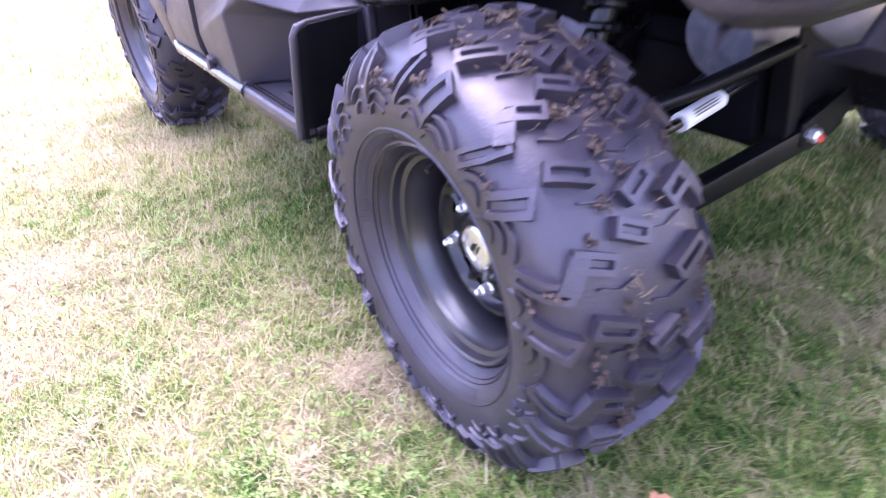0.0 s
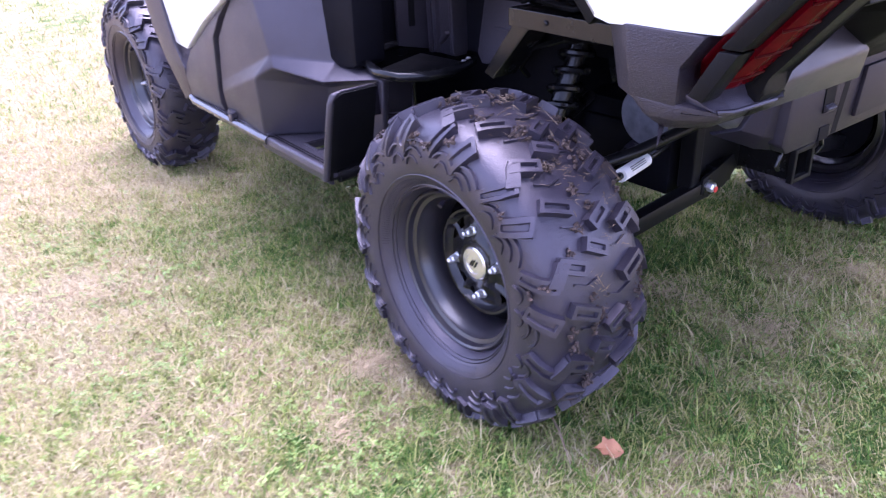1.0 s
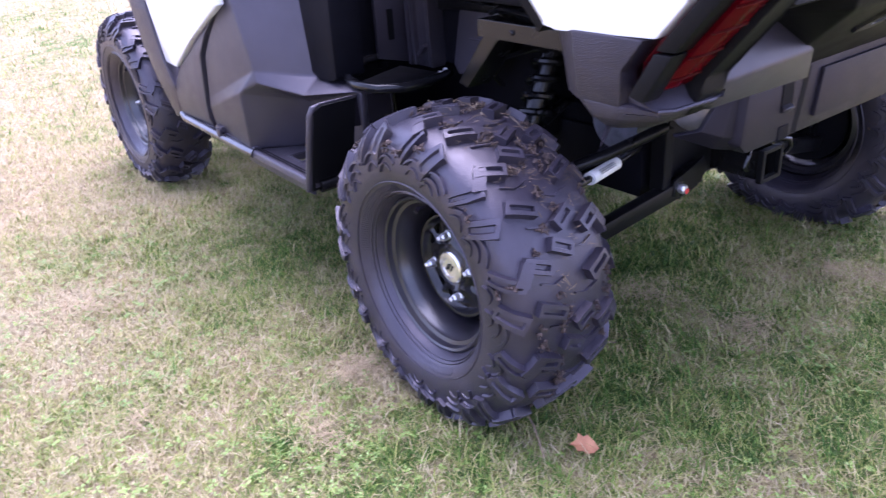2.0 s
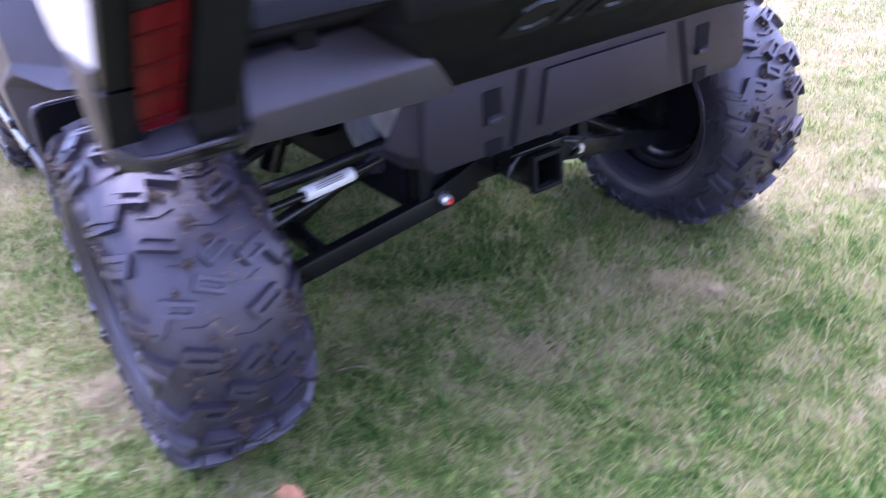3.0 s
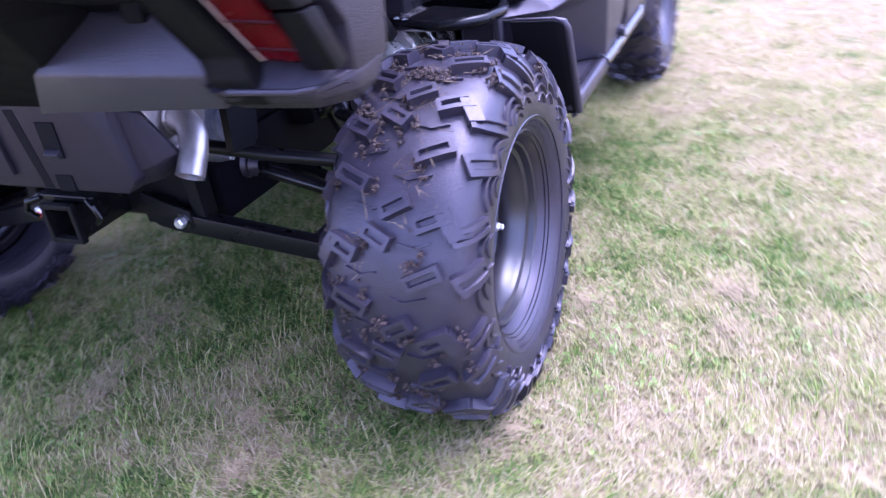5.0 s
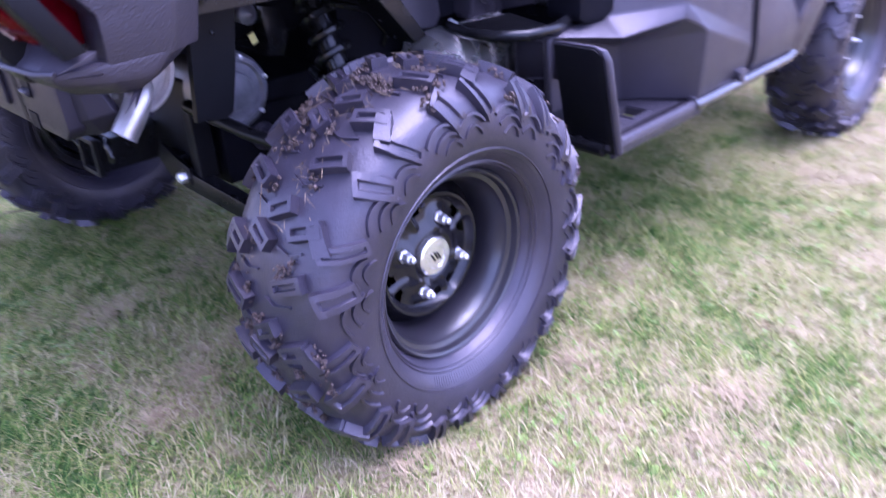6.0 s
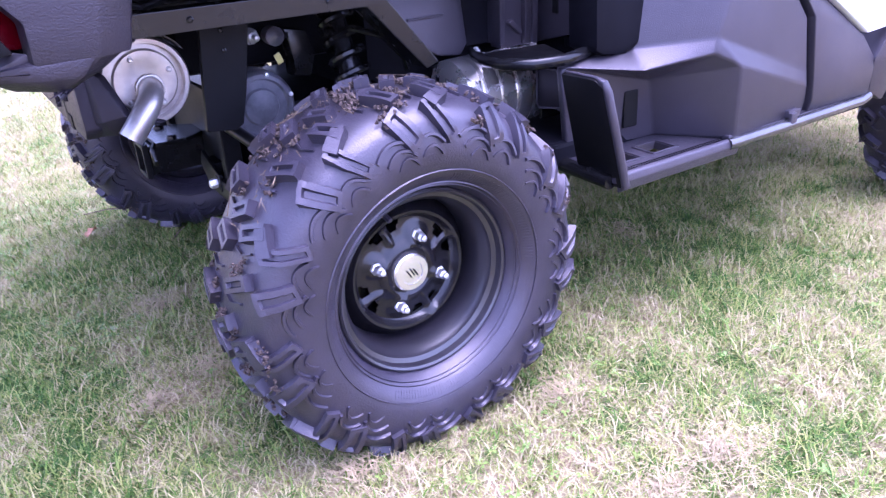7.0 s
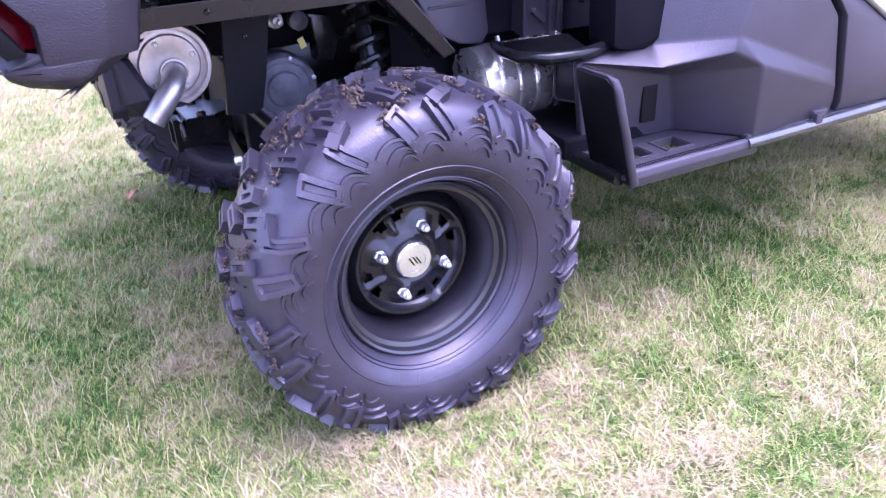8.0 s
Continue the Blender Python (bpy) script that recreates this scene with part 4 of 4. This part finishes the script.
def build_inner_fender(m):
    bm = bmesh.new()
    prism(bm, [(0.16, 0.84), (0.197, 0.70), (0.222, 0.638), (0.252, 0.598), (0.295, 0.574), (0.35, 0.568), (0.372, 0.59), (0.378, 0.84)], "x", m * 0.36, m * 0.41, 0.008)
    for v in bm.verts:
        v.co.x -= m * 0.22 * (v.co.z - 0.57)
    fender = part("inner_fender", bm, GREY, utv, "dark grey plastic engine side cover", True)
    # near-black material puts the recess's shade into its back
    bm = bmesh.new()
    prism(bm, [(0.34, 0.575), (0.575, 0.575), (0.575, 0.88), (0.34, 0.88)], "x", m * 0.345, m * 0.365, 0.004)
    part("cover_back", bm, INNER, fender, "recessed back of the cover, blackened for its shade", True)
    for y0, y1, x1, low in ((0.456, 0.470, 0.412, 0.574), (0.470, 0.566, 0.396, 0.562), (0.528, 0.542, 0.410, 0.566), (0.556, 0.572, 0.404, 0.560)):
        bm = bmesh.new()
        prism(bm, [(y0, low), (y1, low), (y1 + 0.010, 0.88), (y0 + 0.006, 0.88)], "x", m * 0.355, m * x1, 0.005)
        part("cover_rib", bm, GREY, fender, "moulded rib of the cover", True)
    bm = bmesh.new()
    prism(bm, [(0.484, 0.618), (0.494, 0.626), (0.522, 0.598), (0.518, 0.588)], "x", m * 0.394, m * 0.410, 0.003)
    part("cover_wedge", bm, GREY, fender, "slanting moulded wedge", True)
    bm = bmesh.new()
    prism(bm, [(m * 0.360, 0.556), (m * 0.478, 0.584), (m * 0.478, 0.88), (m * 0.392, 0.88)], "y", 0.600, 0.612, 0.003)
    panel = part("seat_panel", bm, GREY, utv, "grey plastic panel under the seat", True)
    # black box draws the shaded inside of the slot
    bm = bmesh.new()
    box(bm, (m * 0.434, 0.599, 0.668), (0.018, 0.006, 0.080), 0.002)
    part("panel_slot", bm, FRAME, panel, "slot in the panel, its shade drawn as a black box")
    bm = bmesh.new()
    box(bm, (m * 0.393, 0.275, 0.655), (0.006, 0.09, 0.006), 0.002)
    part("cover_lip", bm, GREY, fender, "moulded lip")
    # tube loop beside the seat base
    bm = bmesh.new()
    loop = [(m * 0.41, 0.385, 0.568), (m * 0.45, 0.360, 0.570), (m * 0.52, 0.332, 0.573), (m * 0.59, 0.330, 0.575), (m * 0.64, 0.365, 0.577), (m * 0.655, 0.43, 0.578), (m * 0.635, 0.51, 0.580), (m * 0.59, 0.575, 0.582), (m * 0.51, 0.615, 0.585), (m * 0.42, 0.62, 0.585)]
    tube(bm, loop, 0.012, 16)
    bar = part("tube_loop", bm, GLOSS, utv, "bent glossy black tube", True)
    bm = bmesh.new()
    prism(bm, [(m * 0.42, 0.40), (m * 0.52, 0.365), (m * 0.615, 0.40), (m * 0.60, 0.50), (m * 0.44, 0.56)], "z", 0.560, 0.566, 0.001)
    part("loop_plate", bm, FRAME, bar, "matt black plate inside the loop")
    for x, y, z in ((0.428, 0.378, 0.578), (0.455, 0.362, 0.578), (0.600, 0.342, 0.580)):
        bm = bmesh.new()
        lathe(bm, [(-0.012, 0.0062), (0.004, 0.006), (0.006, 0.0035), (0.006, 0.0005)], 6)
        bmesh.ops.rotate(bm, verts=bm.verts[:], cent=(0, 0, 0), matrix=Matrix.Rotation(radians(-90 - 25 * m), 3, "Y"))
        bmesh.ops.translate(bm, verts=bm.verts[:], vec=(m * x, y, z))
        part("bolt", bm, CHROME, bar, "bright bolt")


for side in (1, -1):
    build_inner_fender(side)

bm = bmesh.new()
prof = [(0.312, 0.0005), (0.314, 0.072)]
for k in range(5):
    y, r = 0.318 + 0.044 * k, 0.086 + 0.002 * (k % 2)
    prof += [(y, r - 0.008), (y + 0.003, r), (y + 0.036, r + 0.001), (y + 0.040, r - 0.008)]
lathe(bm, prof + [(0.540, 0.080), (0.541, 0.092), (0.553, 0.093), (0.556, 0.088), (0.562, 0.0005)], 56, axis="Y", centre=(0.400, 0, 0.474))
part("ribbed_cover", bm, HEAT, utv, "bright ribbed metal heat shield", True)


def build_side(m):
    """Sill, step, side panels and front fender of one side."""
    def P(*pts):
        return mirrored(m, pts)
    def P2(*v):
        return [(m * v[i], v[i + 1]) for i in range(0, len(v), 2)]
    # step: floor, outer lip and upright guard
    bm = bmesh.new()
    for x0, x1, y0, y1 in ((0.748, 0.7945, 0.44, 0.80), (0.58, 0.692, 0.44, 0.79), (0.692, 0.748, 0.44, 0.495), (0.692, 0.748, 0.555, 0.60), (0.692, 0.748, 0.66, 0.80)):
        box(bm, (m * (x0 + x1) / 2, (y0 + y1) / 2, 0.360), (x1 - x0, y1 - y0, 0.016))
    prism(bm, [(m * 0.7905, 0.369), (m * 0.798, 0.374), (m * 0.806, 0.370), (m * 0.809, 0.356), (m * 0.804, 0.336), (m * 0.792, 0.330)], "y", 0.447, 0.80, 0.003)
    for y0, y1 in ((0.490, 0.560), (0.595, 0.665)):
        for x in (0.690, 0.750):
            box(bm, (m * x, (y0 + y1) / 2, 0.368), (0.006, y1 - y0, 0.006), 0.0015)
        for y in (y0, y1):
            box(bm, (m * 0.720, y, 0.368), (0.066, 0.006, 0.006), 0.0015)
    step = part("step", bm, GREY, utv, "black plastic side step with drain openings")
    bm = bmesh.new()
    for k in range(44):
        for j in range(2):
            box(bm, (m * (0.784 - 0.008 * j), 0.465 + 0.0074 * k, 0.3685), (0.0032, 0.0032, 0.003))
    part("grip_studs", bm, PLASTIC, step, "rows of small grip studs")
    bm = bmesh.new()
    rows = [P((0.682, 0.396, 0.560), (0.780, 0.390, 0.562), (0.802, 0.393, 0.548)), P((0.690, 0.44, 0.345), (0.790, 0.445, 0.342), (0.804, 0.447, 0.342))]
    shell(bm, rows, (0, 0.016, 0.003), 0.003)
    guard = part("mud_guard", bm, PLASTIC, step, "flat black upright mud guard", True)
    bm = bmesh.new()
    tube(bm, P((0.690, 0.404, 0.563), (0.778, 0.398, 0.565), (0.796, 0.400, 0.558), (0.803, 0.403, 0.542), (0.806, 0.430, 0.440), (0.808, 0.455, 0.345)), [0.003, 0.004, 0.008, 0.009, 0.009, 0.009], 10)
    part("guard_edge", bm, GREY, guard, "rounded pale edge of the guard", True)
    bm = bmesh.new()
    prism(bm, P2(0.552, 0.462, 0.552, 0.545, 0.690, 0.552, 0.690, 0.478), "y", 0.445, 0.451, 0.002)
    plate = part("guard_plate", bm, SATIN, step, "small black plate beside the guard", True)
    bm = bmesh.new()
    tube(bm, P((0.640, 0.443, 0.474), (0.560, 0.443, 0.462), (0.553, 0.443, 0.470), (0.553, 0.443, 0.545), (0.685, 0.443, 0.553)), 0.0022, 8)
    part("plate_edge", bm, GREY, plate, "raised edge of the plate", True)
    bm = bmesh.new()
    tube(bm, [(m * 0.62, 0.436, 0.358), (m * 0.785, 0.436, 0.354)], 0.0155, 14)
    part("rubber_end", bm, STEEL, step, "black rubber end piece", True)
    # rail
    bm = bmesh.new()
    tube(bm, P((0.800, 0.77, 0.362), (0.803, 0.80, 0.363), (0.805, 1.26, 0.366), (0.80, 1.30, 0.372)), 0.0135, 14)
    part("sill_rail", bm, RAIL, utv, "glossy black sill rail", True)
    bm = bmesh.new()
    box(bm, (m * 0.790, 0.992, 0.388), (0.034, 0.044, 0.018), 0.004)
    box(bm, (m * 0.811, 0.980, 0.378), (0.010, 0.022, 0.030), 0.003)
    part("rail_clip", bm, GREY, utv, "grey rail clamp", True)
    bm = bmesh.new()
    prism(bm, [(m * 0.66, 0.79), (m * 0.798, 0.775), (m * 0.800, 1.31), (m * 0.66, 1.31)], "z", 0.352, 0.379, 0.004)
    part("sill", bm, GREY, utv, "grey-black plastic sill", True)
    # no opening is cut: a black box paints the slot's shade
    bm = bmesh.new()
    box(bm, (m * 0.652, 0.620, 0.443), (0.012, 0.040, 0.082), 0.004, (0, 0, -m * 3))
    part("wall_slot", bm, FRAME, step, "slot in the step wall, its shade drawn as a black box")
    # lower side: recess behind the step, shelf, raised ridge and outer face
    def Q(**pts):
        return {k: (m * p[0], p[1], p[2]) for k, p in pts.items()}
    bm = bmesh.new()
    pts = Q(a0=(0.650, 0.425, 0.562), a1=(0.726, 0.583, 0.540), k1=(0.785, 0.722, 0.560), k2=(0.781, 0.732, 0.592), n0=(0.610, 0.470, 0.566), n=(0.665, 0.606, 0.574),
            nt=(0.665, 0.640, 0.86), kt=(0.768, 0.790, 0.80), st=(0.785, 0.812, 0.80), s0=(0.800, 0.952, 0.655), s1=(0.804, 0.998, 0.600), su=(0.806, 1.020, 0.480), s2=(0.806, 1.028, 0.447), s3=(0.800, 1.040, 0.405), s4=(0.790, 1.044, 0.378),
            b=(0.812, 0.776, 0.532), c3=(0.802, 0.790, 0.372), cu=(0.660, 0.668, 0.500), cd=(0.652, 0.700, 0.366), e0=(0.645, 0.450, 0.366))
    facets(bm, pts, [("a0", "a1", "n", "n0"), ("a1", "k1", "k2", "n"), ("n", "k2", "kt", "nt"), ("k2", "st", "kt"), ("k2", "s0", "st"), ("k2", "s1", "s0"), ("k2", "su", "s1"),
                     ("k2", "b", "s2", "su"), ("k2", "k1", "b"), ("b", "c3", "s4", "s3", "s2"), ("a1", "cu", "k1"), ("k1", "cu", "b"), ("b", "cu", "cd", "c3"), ("a0", "cu", "a1"), ("a0", "e0", "cd", "cu")],
           (-m * 0.022, 0.004, -0.004), 0.006)
    part("side_panel", bm, GREY, utv, "black plastic lower body side with a raised ridge", True)
    bm = bmesh.new()
    prism(bm, [(0.500, 0.584), (0.52, 0.574), (0.585, 0.566), (0.632, 0.592), (0.690, 0.632), (0.75, 0.672), (0.80, 0.86), (0.492, 0.86)], "x", m * 0.585, m * 0.672, 0.012)
    part("seat_side", bm, INNER, utv, "black plastic side of the seat base", True)
    # panel ahead of the seam
    bm = bmesh.new()
    pts = Q(t0=(0.795, 0.870, 0.735), t1=(0.806, 0.968, 0.660), t2=(0.812, 1.014, 0.600), t3=(0.812, 1.040, 0.455), t4=(0.806, 1.054, 0.405), t5=(0.795, 1.058, 0.378), w1=(0.802, 1.070, 0.625), w2=(0.806, 1.230, 0.530), f1=(0.815, 1.300, 0.450), f2=(0.805, 1.310, 0.380))
    facets(bm, pts, [("t0", "t1", "w1"), ("t1", "t2", "w1"), ("t2", "t3", "w2", "w1"), ("t3", "t4", "f1", "w2"), ("t4", "t5", "f2", "f1")], (-m * 0.025, 0, 0), 0.003)
    part("front_side_panel", bm, GREY, utv, "black plastic panel ahead of the seam", True)
    bm = bmesh.new()
    prism(bm, [(0.82, 0.752), (1.07, 0.634), (1.232, 0.535), (1.318, 0.540), (1.372, 0.69), (1.46, 0.93), (0.86, 0.93)], "x", m * 0.79, m * 0.814, 0.006)
    part("white_side_panel", bm, WHITE, utv, "glossy white front side panel", True)
    # front fender
    bm = bmesh.new()
    rows = [P((0.808, 1.29, 0.385), (0.800, 1.372, 0.348)), P((0.818, 1.275, 0.47), (0.82, 1.425, 0.472)), P((0.82, 1.325, 0.540), (0.826, 1.478, 0.574)), P((0.82, 1.380, 0.69), (0.83, 1.505, 0.69)), P((0.80, 1.475, 0.93), (0.83, 1.59, 0.93))]
    shell(bm, rows, (-m * 0.12, 0.01, 0), 0.006)
    part("front_fender", bm, GREY, utv, "grey-black plastic front fender", True)


for side in (1, -1):
    build_side(side)

# dark interior masses added to block light and view between seat base and floor
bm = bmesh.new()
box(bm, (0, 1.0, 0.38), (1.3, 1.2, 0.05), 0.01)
part("floor_pan", bm, INNER, utv, "dark plastic floor pan added to block light")
# the unseen upper part is added to shade the sides and engine bay
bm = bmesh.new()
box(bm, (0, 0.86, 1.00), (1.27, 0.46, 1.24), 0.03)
seat = part("seat_base", bm, INNER, utv, "dark plastic seat base with upright ribs, raised out of view for shade", True)
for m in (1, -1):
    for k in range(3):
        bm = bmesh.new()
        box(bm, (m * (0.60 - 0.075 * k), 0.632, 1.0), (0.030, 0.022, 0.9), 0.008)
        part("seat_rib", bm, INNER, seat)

bm = bmesh.new()
prism(bm, [(1.40, 0.40), (2.25, 0.40), (2.36, 0.52), (2.30, 0.80), (1.75, 0.96), (1.40, 0.98)], "x", -0.50, 0.50, 0.03)
part("front_body", bm, INNER, utv, "plain black front body", True)
for m in (1, -1):
    bm = bmesh.new()
    tube(bm, [(m * 0.48, BASE, 0.42), (m * 0.66, BASE, AXLE)], 0.02, 10)
    part("front_arm", bm, STEEL, utv, "black front suspension arm", True)

# ---------- the leaf on the lawn ----------
bm = bmesh.new()
outline = [(0, -0.028), (0.012, -0.018), (0.020, -0.004), (0.015, 0.004), (0.019, 0.015), (0.008, 0.017), (0.0, 0.03), (-0.008, 0.018), (-0.02, 0.014), (-0.015, 0.003), (-0.021, -0.006), (-0.012, -0.019)]
mid = bm.verts.new((0, 0, 0.004))
rim = [bm.verts.new((x, y, 0.012 * abs(x) / 0.02 + 0.006 * math.sin(90 * y))) for x, y in outline]
low = [bm.verts.new((v.co.x, v.co.y, v.co.z - 0.0012)) for v in rim]
for k in range(len(rim)):
    j = (k + 1) % len(rim)
    bm.faces.new((mid, rim[k], rim[j]))
    bm.faces.new((rim[k], rim[j], low[j], low[k]))
leaf = part("fallen_leaf", bm, LEAF, None, "", True, (-0.682, -0.342, -0.015))
leaf.rotation_euler = (0.02, -0.42, 0.7)
tagged(leaf, "curled reddish-brown dead leaf lying on the lawn", "leaf")


# ---------- grass ----------
def grass_material():
    m, n, l, b = nodes_of("grass_blades")
    g = n.new("ShaderNodeNewGeometry")
    c = n.new("ShaderNodeTexCoord").outputs["Object"]
    patch = dryness(n, l, c)
    add = n.new("ShaderNodeMath")
    add.operation = "MULTIPLY_ADD"
    add.inputs[1].default_value = 0.44
    sub = n.new("ShaderNodeMath")
    sub.operation = "SUBTRACT"
    sub.inputs[1].default_value = 0.235
    l.new(patch, sub.inputs[0])
    l.new(g.outputs["Random Per Island"], add.inputs[0]), l.new(sub.outputs[0], add.inputs[2])
    col = ramp(n, l, add.outputs[0], [(0.26, (0.030, 0.082, 0.015)), (0.42, (0.108, 0.185, 0.034)), (0.54, (0.265, 0.292, 0.080)), (0.65, (0.36, 0.312, 0.155)), (0.86, (0.435, 0.375, 0.235))])
    l.new(col, b.inputs["Base Color"])
    b.inputs["Roughness"].default_value = 0.7
    b.inputs["Specular IOR Level"].default_value = 0.12
    t = n.new("ShaderNodeBsdfTranslucent")
    mx = n.new("ShaderNodeMixShader")
    mx.inputs[0].default_value = 0.25
    l.new(col, t.inputs["Color"])
    l.new(b.outputs[0], mx.inputs[1]), l.new(t.outputs[0], mx.inputs[2])
    l.new(mx.outputs[0], n["Material Output"].inputs["Surface"])
    return m


def build_grass(name, tries, size, seed, material):
    r = np.random.default_rng(seed)
    x, y = r.uniform(-6.5, 6.5, tries), r.uniform(-1.4, 10, tries)
    d = np.hypot(x, (y - 0.1) * 0.95)
    keep = r.uniform(0, 1, tries) < np.minimum(1, (1.6 / d) ** 3.0)
    x, y, d = x[keep], y[keep], d[keep]
    count = len(x)
    z = SOIL + 0.012 * np.sin(1.7 * x + 0.6) * np.cos(1.3 * y - 0.4) + 0.006 * np.sin(4.1 * x + 2.3 * y) - 0.003
    grow = 1 + 0.22 * np.maximum(0, d - 1.6)
    clump = 0.75 + 0.5 * (0.5 + 0.5 * np.sin(9 * x + 3 * np.sin(7 * y)) * np.sin(8 * y + 2.5 * np.sin(6 * x)))
    length = r.gamma(5, size / 5, count) * grow * clump
    a = r.uniform(0, 2 * np.pi, count)
    lean = r.uniform(0.0, 1.0, count) ** 0.6 * 1.15 + 0.38
    w = r.uniform(0.0007, 0.0018, count) * grow
    d2 = np.stack([np.cos(a), np.sin(a)], 1)
    side = np.stack([-np.sin(a), np.cos(a)], 1) * w[:, None]
    base = np.stack([x, y], 1)
    midp = base + d2 * (length * 0.5 * np.sin(lean * 0.7))[:, None]
    tip = base + d2 * (length * np.sin(lean))[:, None]
    zm, zt = z + length * 0.5 * np.cos(lean * 0.7), z + length * np.cos(lean) * 0.85 + 0.004
    co = np.empty((count, 5, 3), np.float32)
    co[:, 0, :2], co[:, 0, 2] = base - side, z
    co[:, 1, :2], co[:, 1, 2] = base + side, z
    co[:, 2, :2], co[:, 2, 2] = midp + side * 0.8, zm
    co[:, 3, :2], co[:, 3, 2] = midp - side * 0.8, zm
    co[:, 4, :2], co[:, 4, 2] = tip, zt
    me = bpy.data.meshes.new(name)
    me.vertices.add(count * 5)
    me.vertices.foreach_set("co", co.ravel())
    idx = (np.arange(count)[:, None] * 5 + np.array([0, 1, 2, 3, 3, 2, 4])).ravel()
    me.loops.add(count * 7)
    me.loops.foreach_set("vertex_index", idx.astype(np.int32))
    me.polygons.add(count * 2)
    start = (np.arange(count)[:, None] * 7 + np.array([0, 4])).ravel()
    me.polygons.foreach_set("loop_start", start.astype(np.int32))
    me.update(calc_edges=True)
    me.materials.append(material)
    return tagged(new(name, me), "short mixed green and straw-coloured lawn grass", "grass", kind="stuff")


GRASS = grass_material()
build_grass("grass", 6200000, 0.029, 1, GRASS)


TUFT = surface("dead_blades", (0.20, 0.150, 0.075), (0.38, 0.300, 0.165), 0.8, scale=50)


def build_tufts(places):
    """Flattened clumps of brown dead blades."""
    rnd = random.Random(40)
    bm = bmesh.new()
    for x, y, size in places:
        o = Vector((x, y, SOIL + lie(x, y)))
        for _ in range(int(230 * size / 0.06)):
            a, r = rnd.uniform(0, 6.28), abs(rnd.gauss(0, size * 1.05))
            b = rnd.uniform(0, 6.28)
            p = o + Vector((r * math.cos(a), r * math.sin(a), rnd.uniform(0.010, 0.036)))
            l = rnd.uniform(0.016, 0.046)
            q = p + Vector((l * math.cos(b), l * math.sin(b), rnd.uniform(-0.006, 0.012)))
            n = Vector((-math.sin(b), math.cos(b), 0)) * rnd.uniform(0.0006, 0.0012)
            bm.faces.new([bm.verts.new(v) for v in (p - n, p + n, q + n * 0.3, q - n * 0.3)])
    tagged(part("dead_grass", bm, TUFT, None), "flattened clumps of brown dead grass", "dead grass", kind="stuff")


build_tufts(((0.87, 0.23, 0.06), (0.33, -0.29, 0.06), (0.39, -0.43, 0.05), (0.38, 0.90, 0.05), (0.86, 1.46, 0.07), (1.16, 0.21, 0.05), (0.82, -0.20, 0.04),
             (-0.89, 0.20, 0.06), (-1.05, 0.06, 0.05), (-1.33, 0.39, 0.05), (1.17, -0.36, 0.06), (-0.06, -0.30, 0.06), (-0.11, -0.04, 0.06), (-1.27, 1.00, 0.08), (-0.84, 0.22, 0.05), (1.16, 0.35, 0.06)))

for pts in (((-0.715, -0.20, 0.02), (-0.75, -0.27, 0.025), (-0.79, -0.34, 0.012)), ((-0.46, -0.11, 0.012), (-0.42, -0.135, 0.018), (-0.385, -0.165, 0.01))):
    bm = bmesh.new()
    tube(bm, pts, [0.0028, 0.0024, 0.0014], 6)
    tagged(part("straw_stem", bm, STRAW, None), "long dry straw stem lying on the grass", "straw")


def build_clover(count, x0, x1, y0, y1, seed):
    """Low three-leaved weeds in loose patches."""
    m = surface("clover_leaf", (0.09, 0.16, 0.022), (0.19, 0.27, 0.046), 0.55, scale=3)
    rnd = random.Random(seed)
    verts, faces = [], []
    for _ in range(count):
        cx, cy = rnd.uniform(x0, x1), rnd.uniform(y0, y1)
        for _ in range(rnd.randint(10, 60)):
            x, y = cx + rnd.gauss(0, 0.12), cy + rnd.gauss(0, 0.12)
            z = SOIL + lie(x, y) + rnd.uniform(0.012, 0.034)
            turn, r = rnd.uniform(0, 6.28), rnd.uniform(0.0030, 0.0062)
            for k in range(3):
                a = turn + k * 2.09
                n = len(verts)
                tilt = rnd.uniform(-0.3, 0.5)
                for da, rr in ((0, 0.1), (-0.55, 1.0), (-0.3, 1.7), (0.0, 1.55), (0.3, 1.7), (0.55, 1.0)):
                    verts.append((x + r * rr * math.cos(a + da), y + r * rr * math.sin(a + da), z + r * rr * tilt))
                faces.append([n + i for i in range(6)])
    me = bpy.data.meshes.new("clover")
    me.from_pydata(verts, [], faces)
    me.materials.append(m)
    tagged(new("clover", me), "patches of low bright green clover among the grass", "clover", kind="stuff")


build_clover(150, -2.6, -0.8, -1.0, 1.6, 11)
build_clover(60, -0.7, 2.6, -1.0, 1.6, 12)
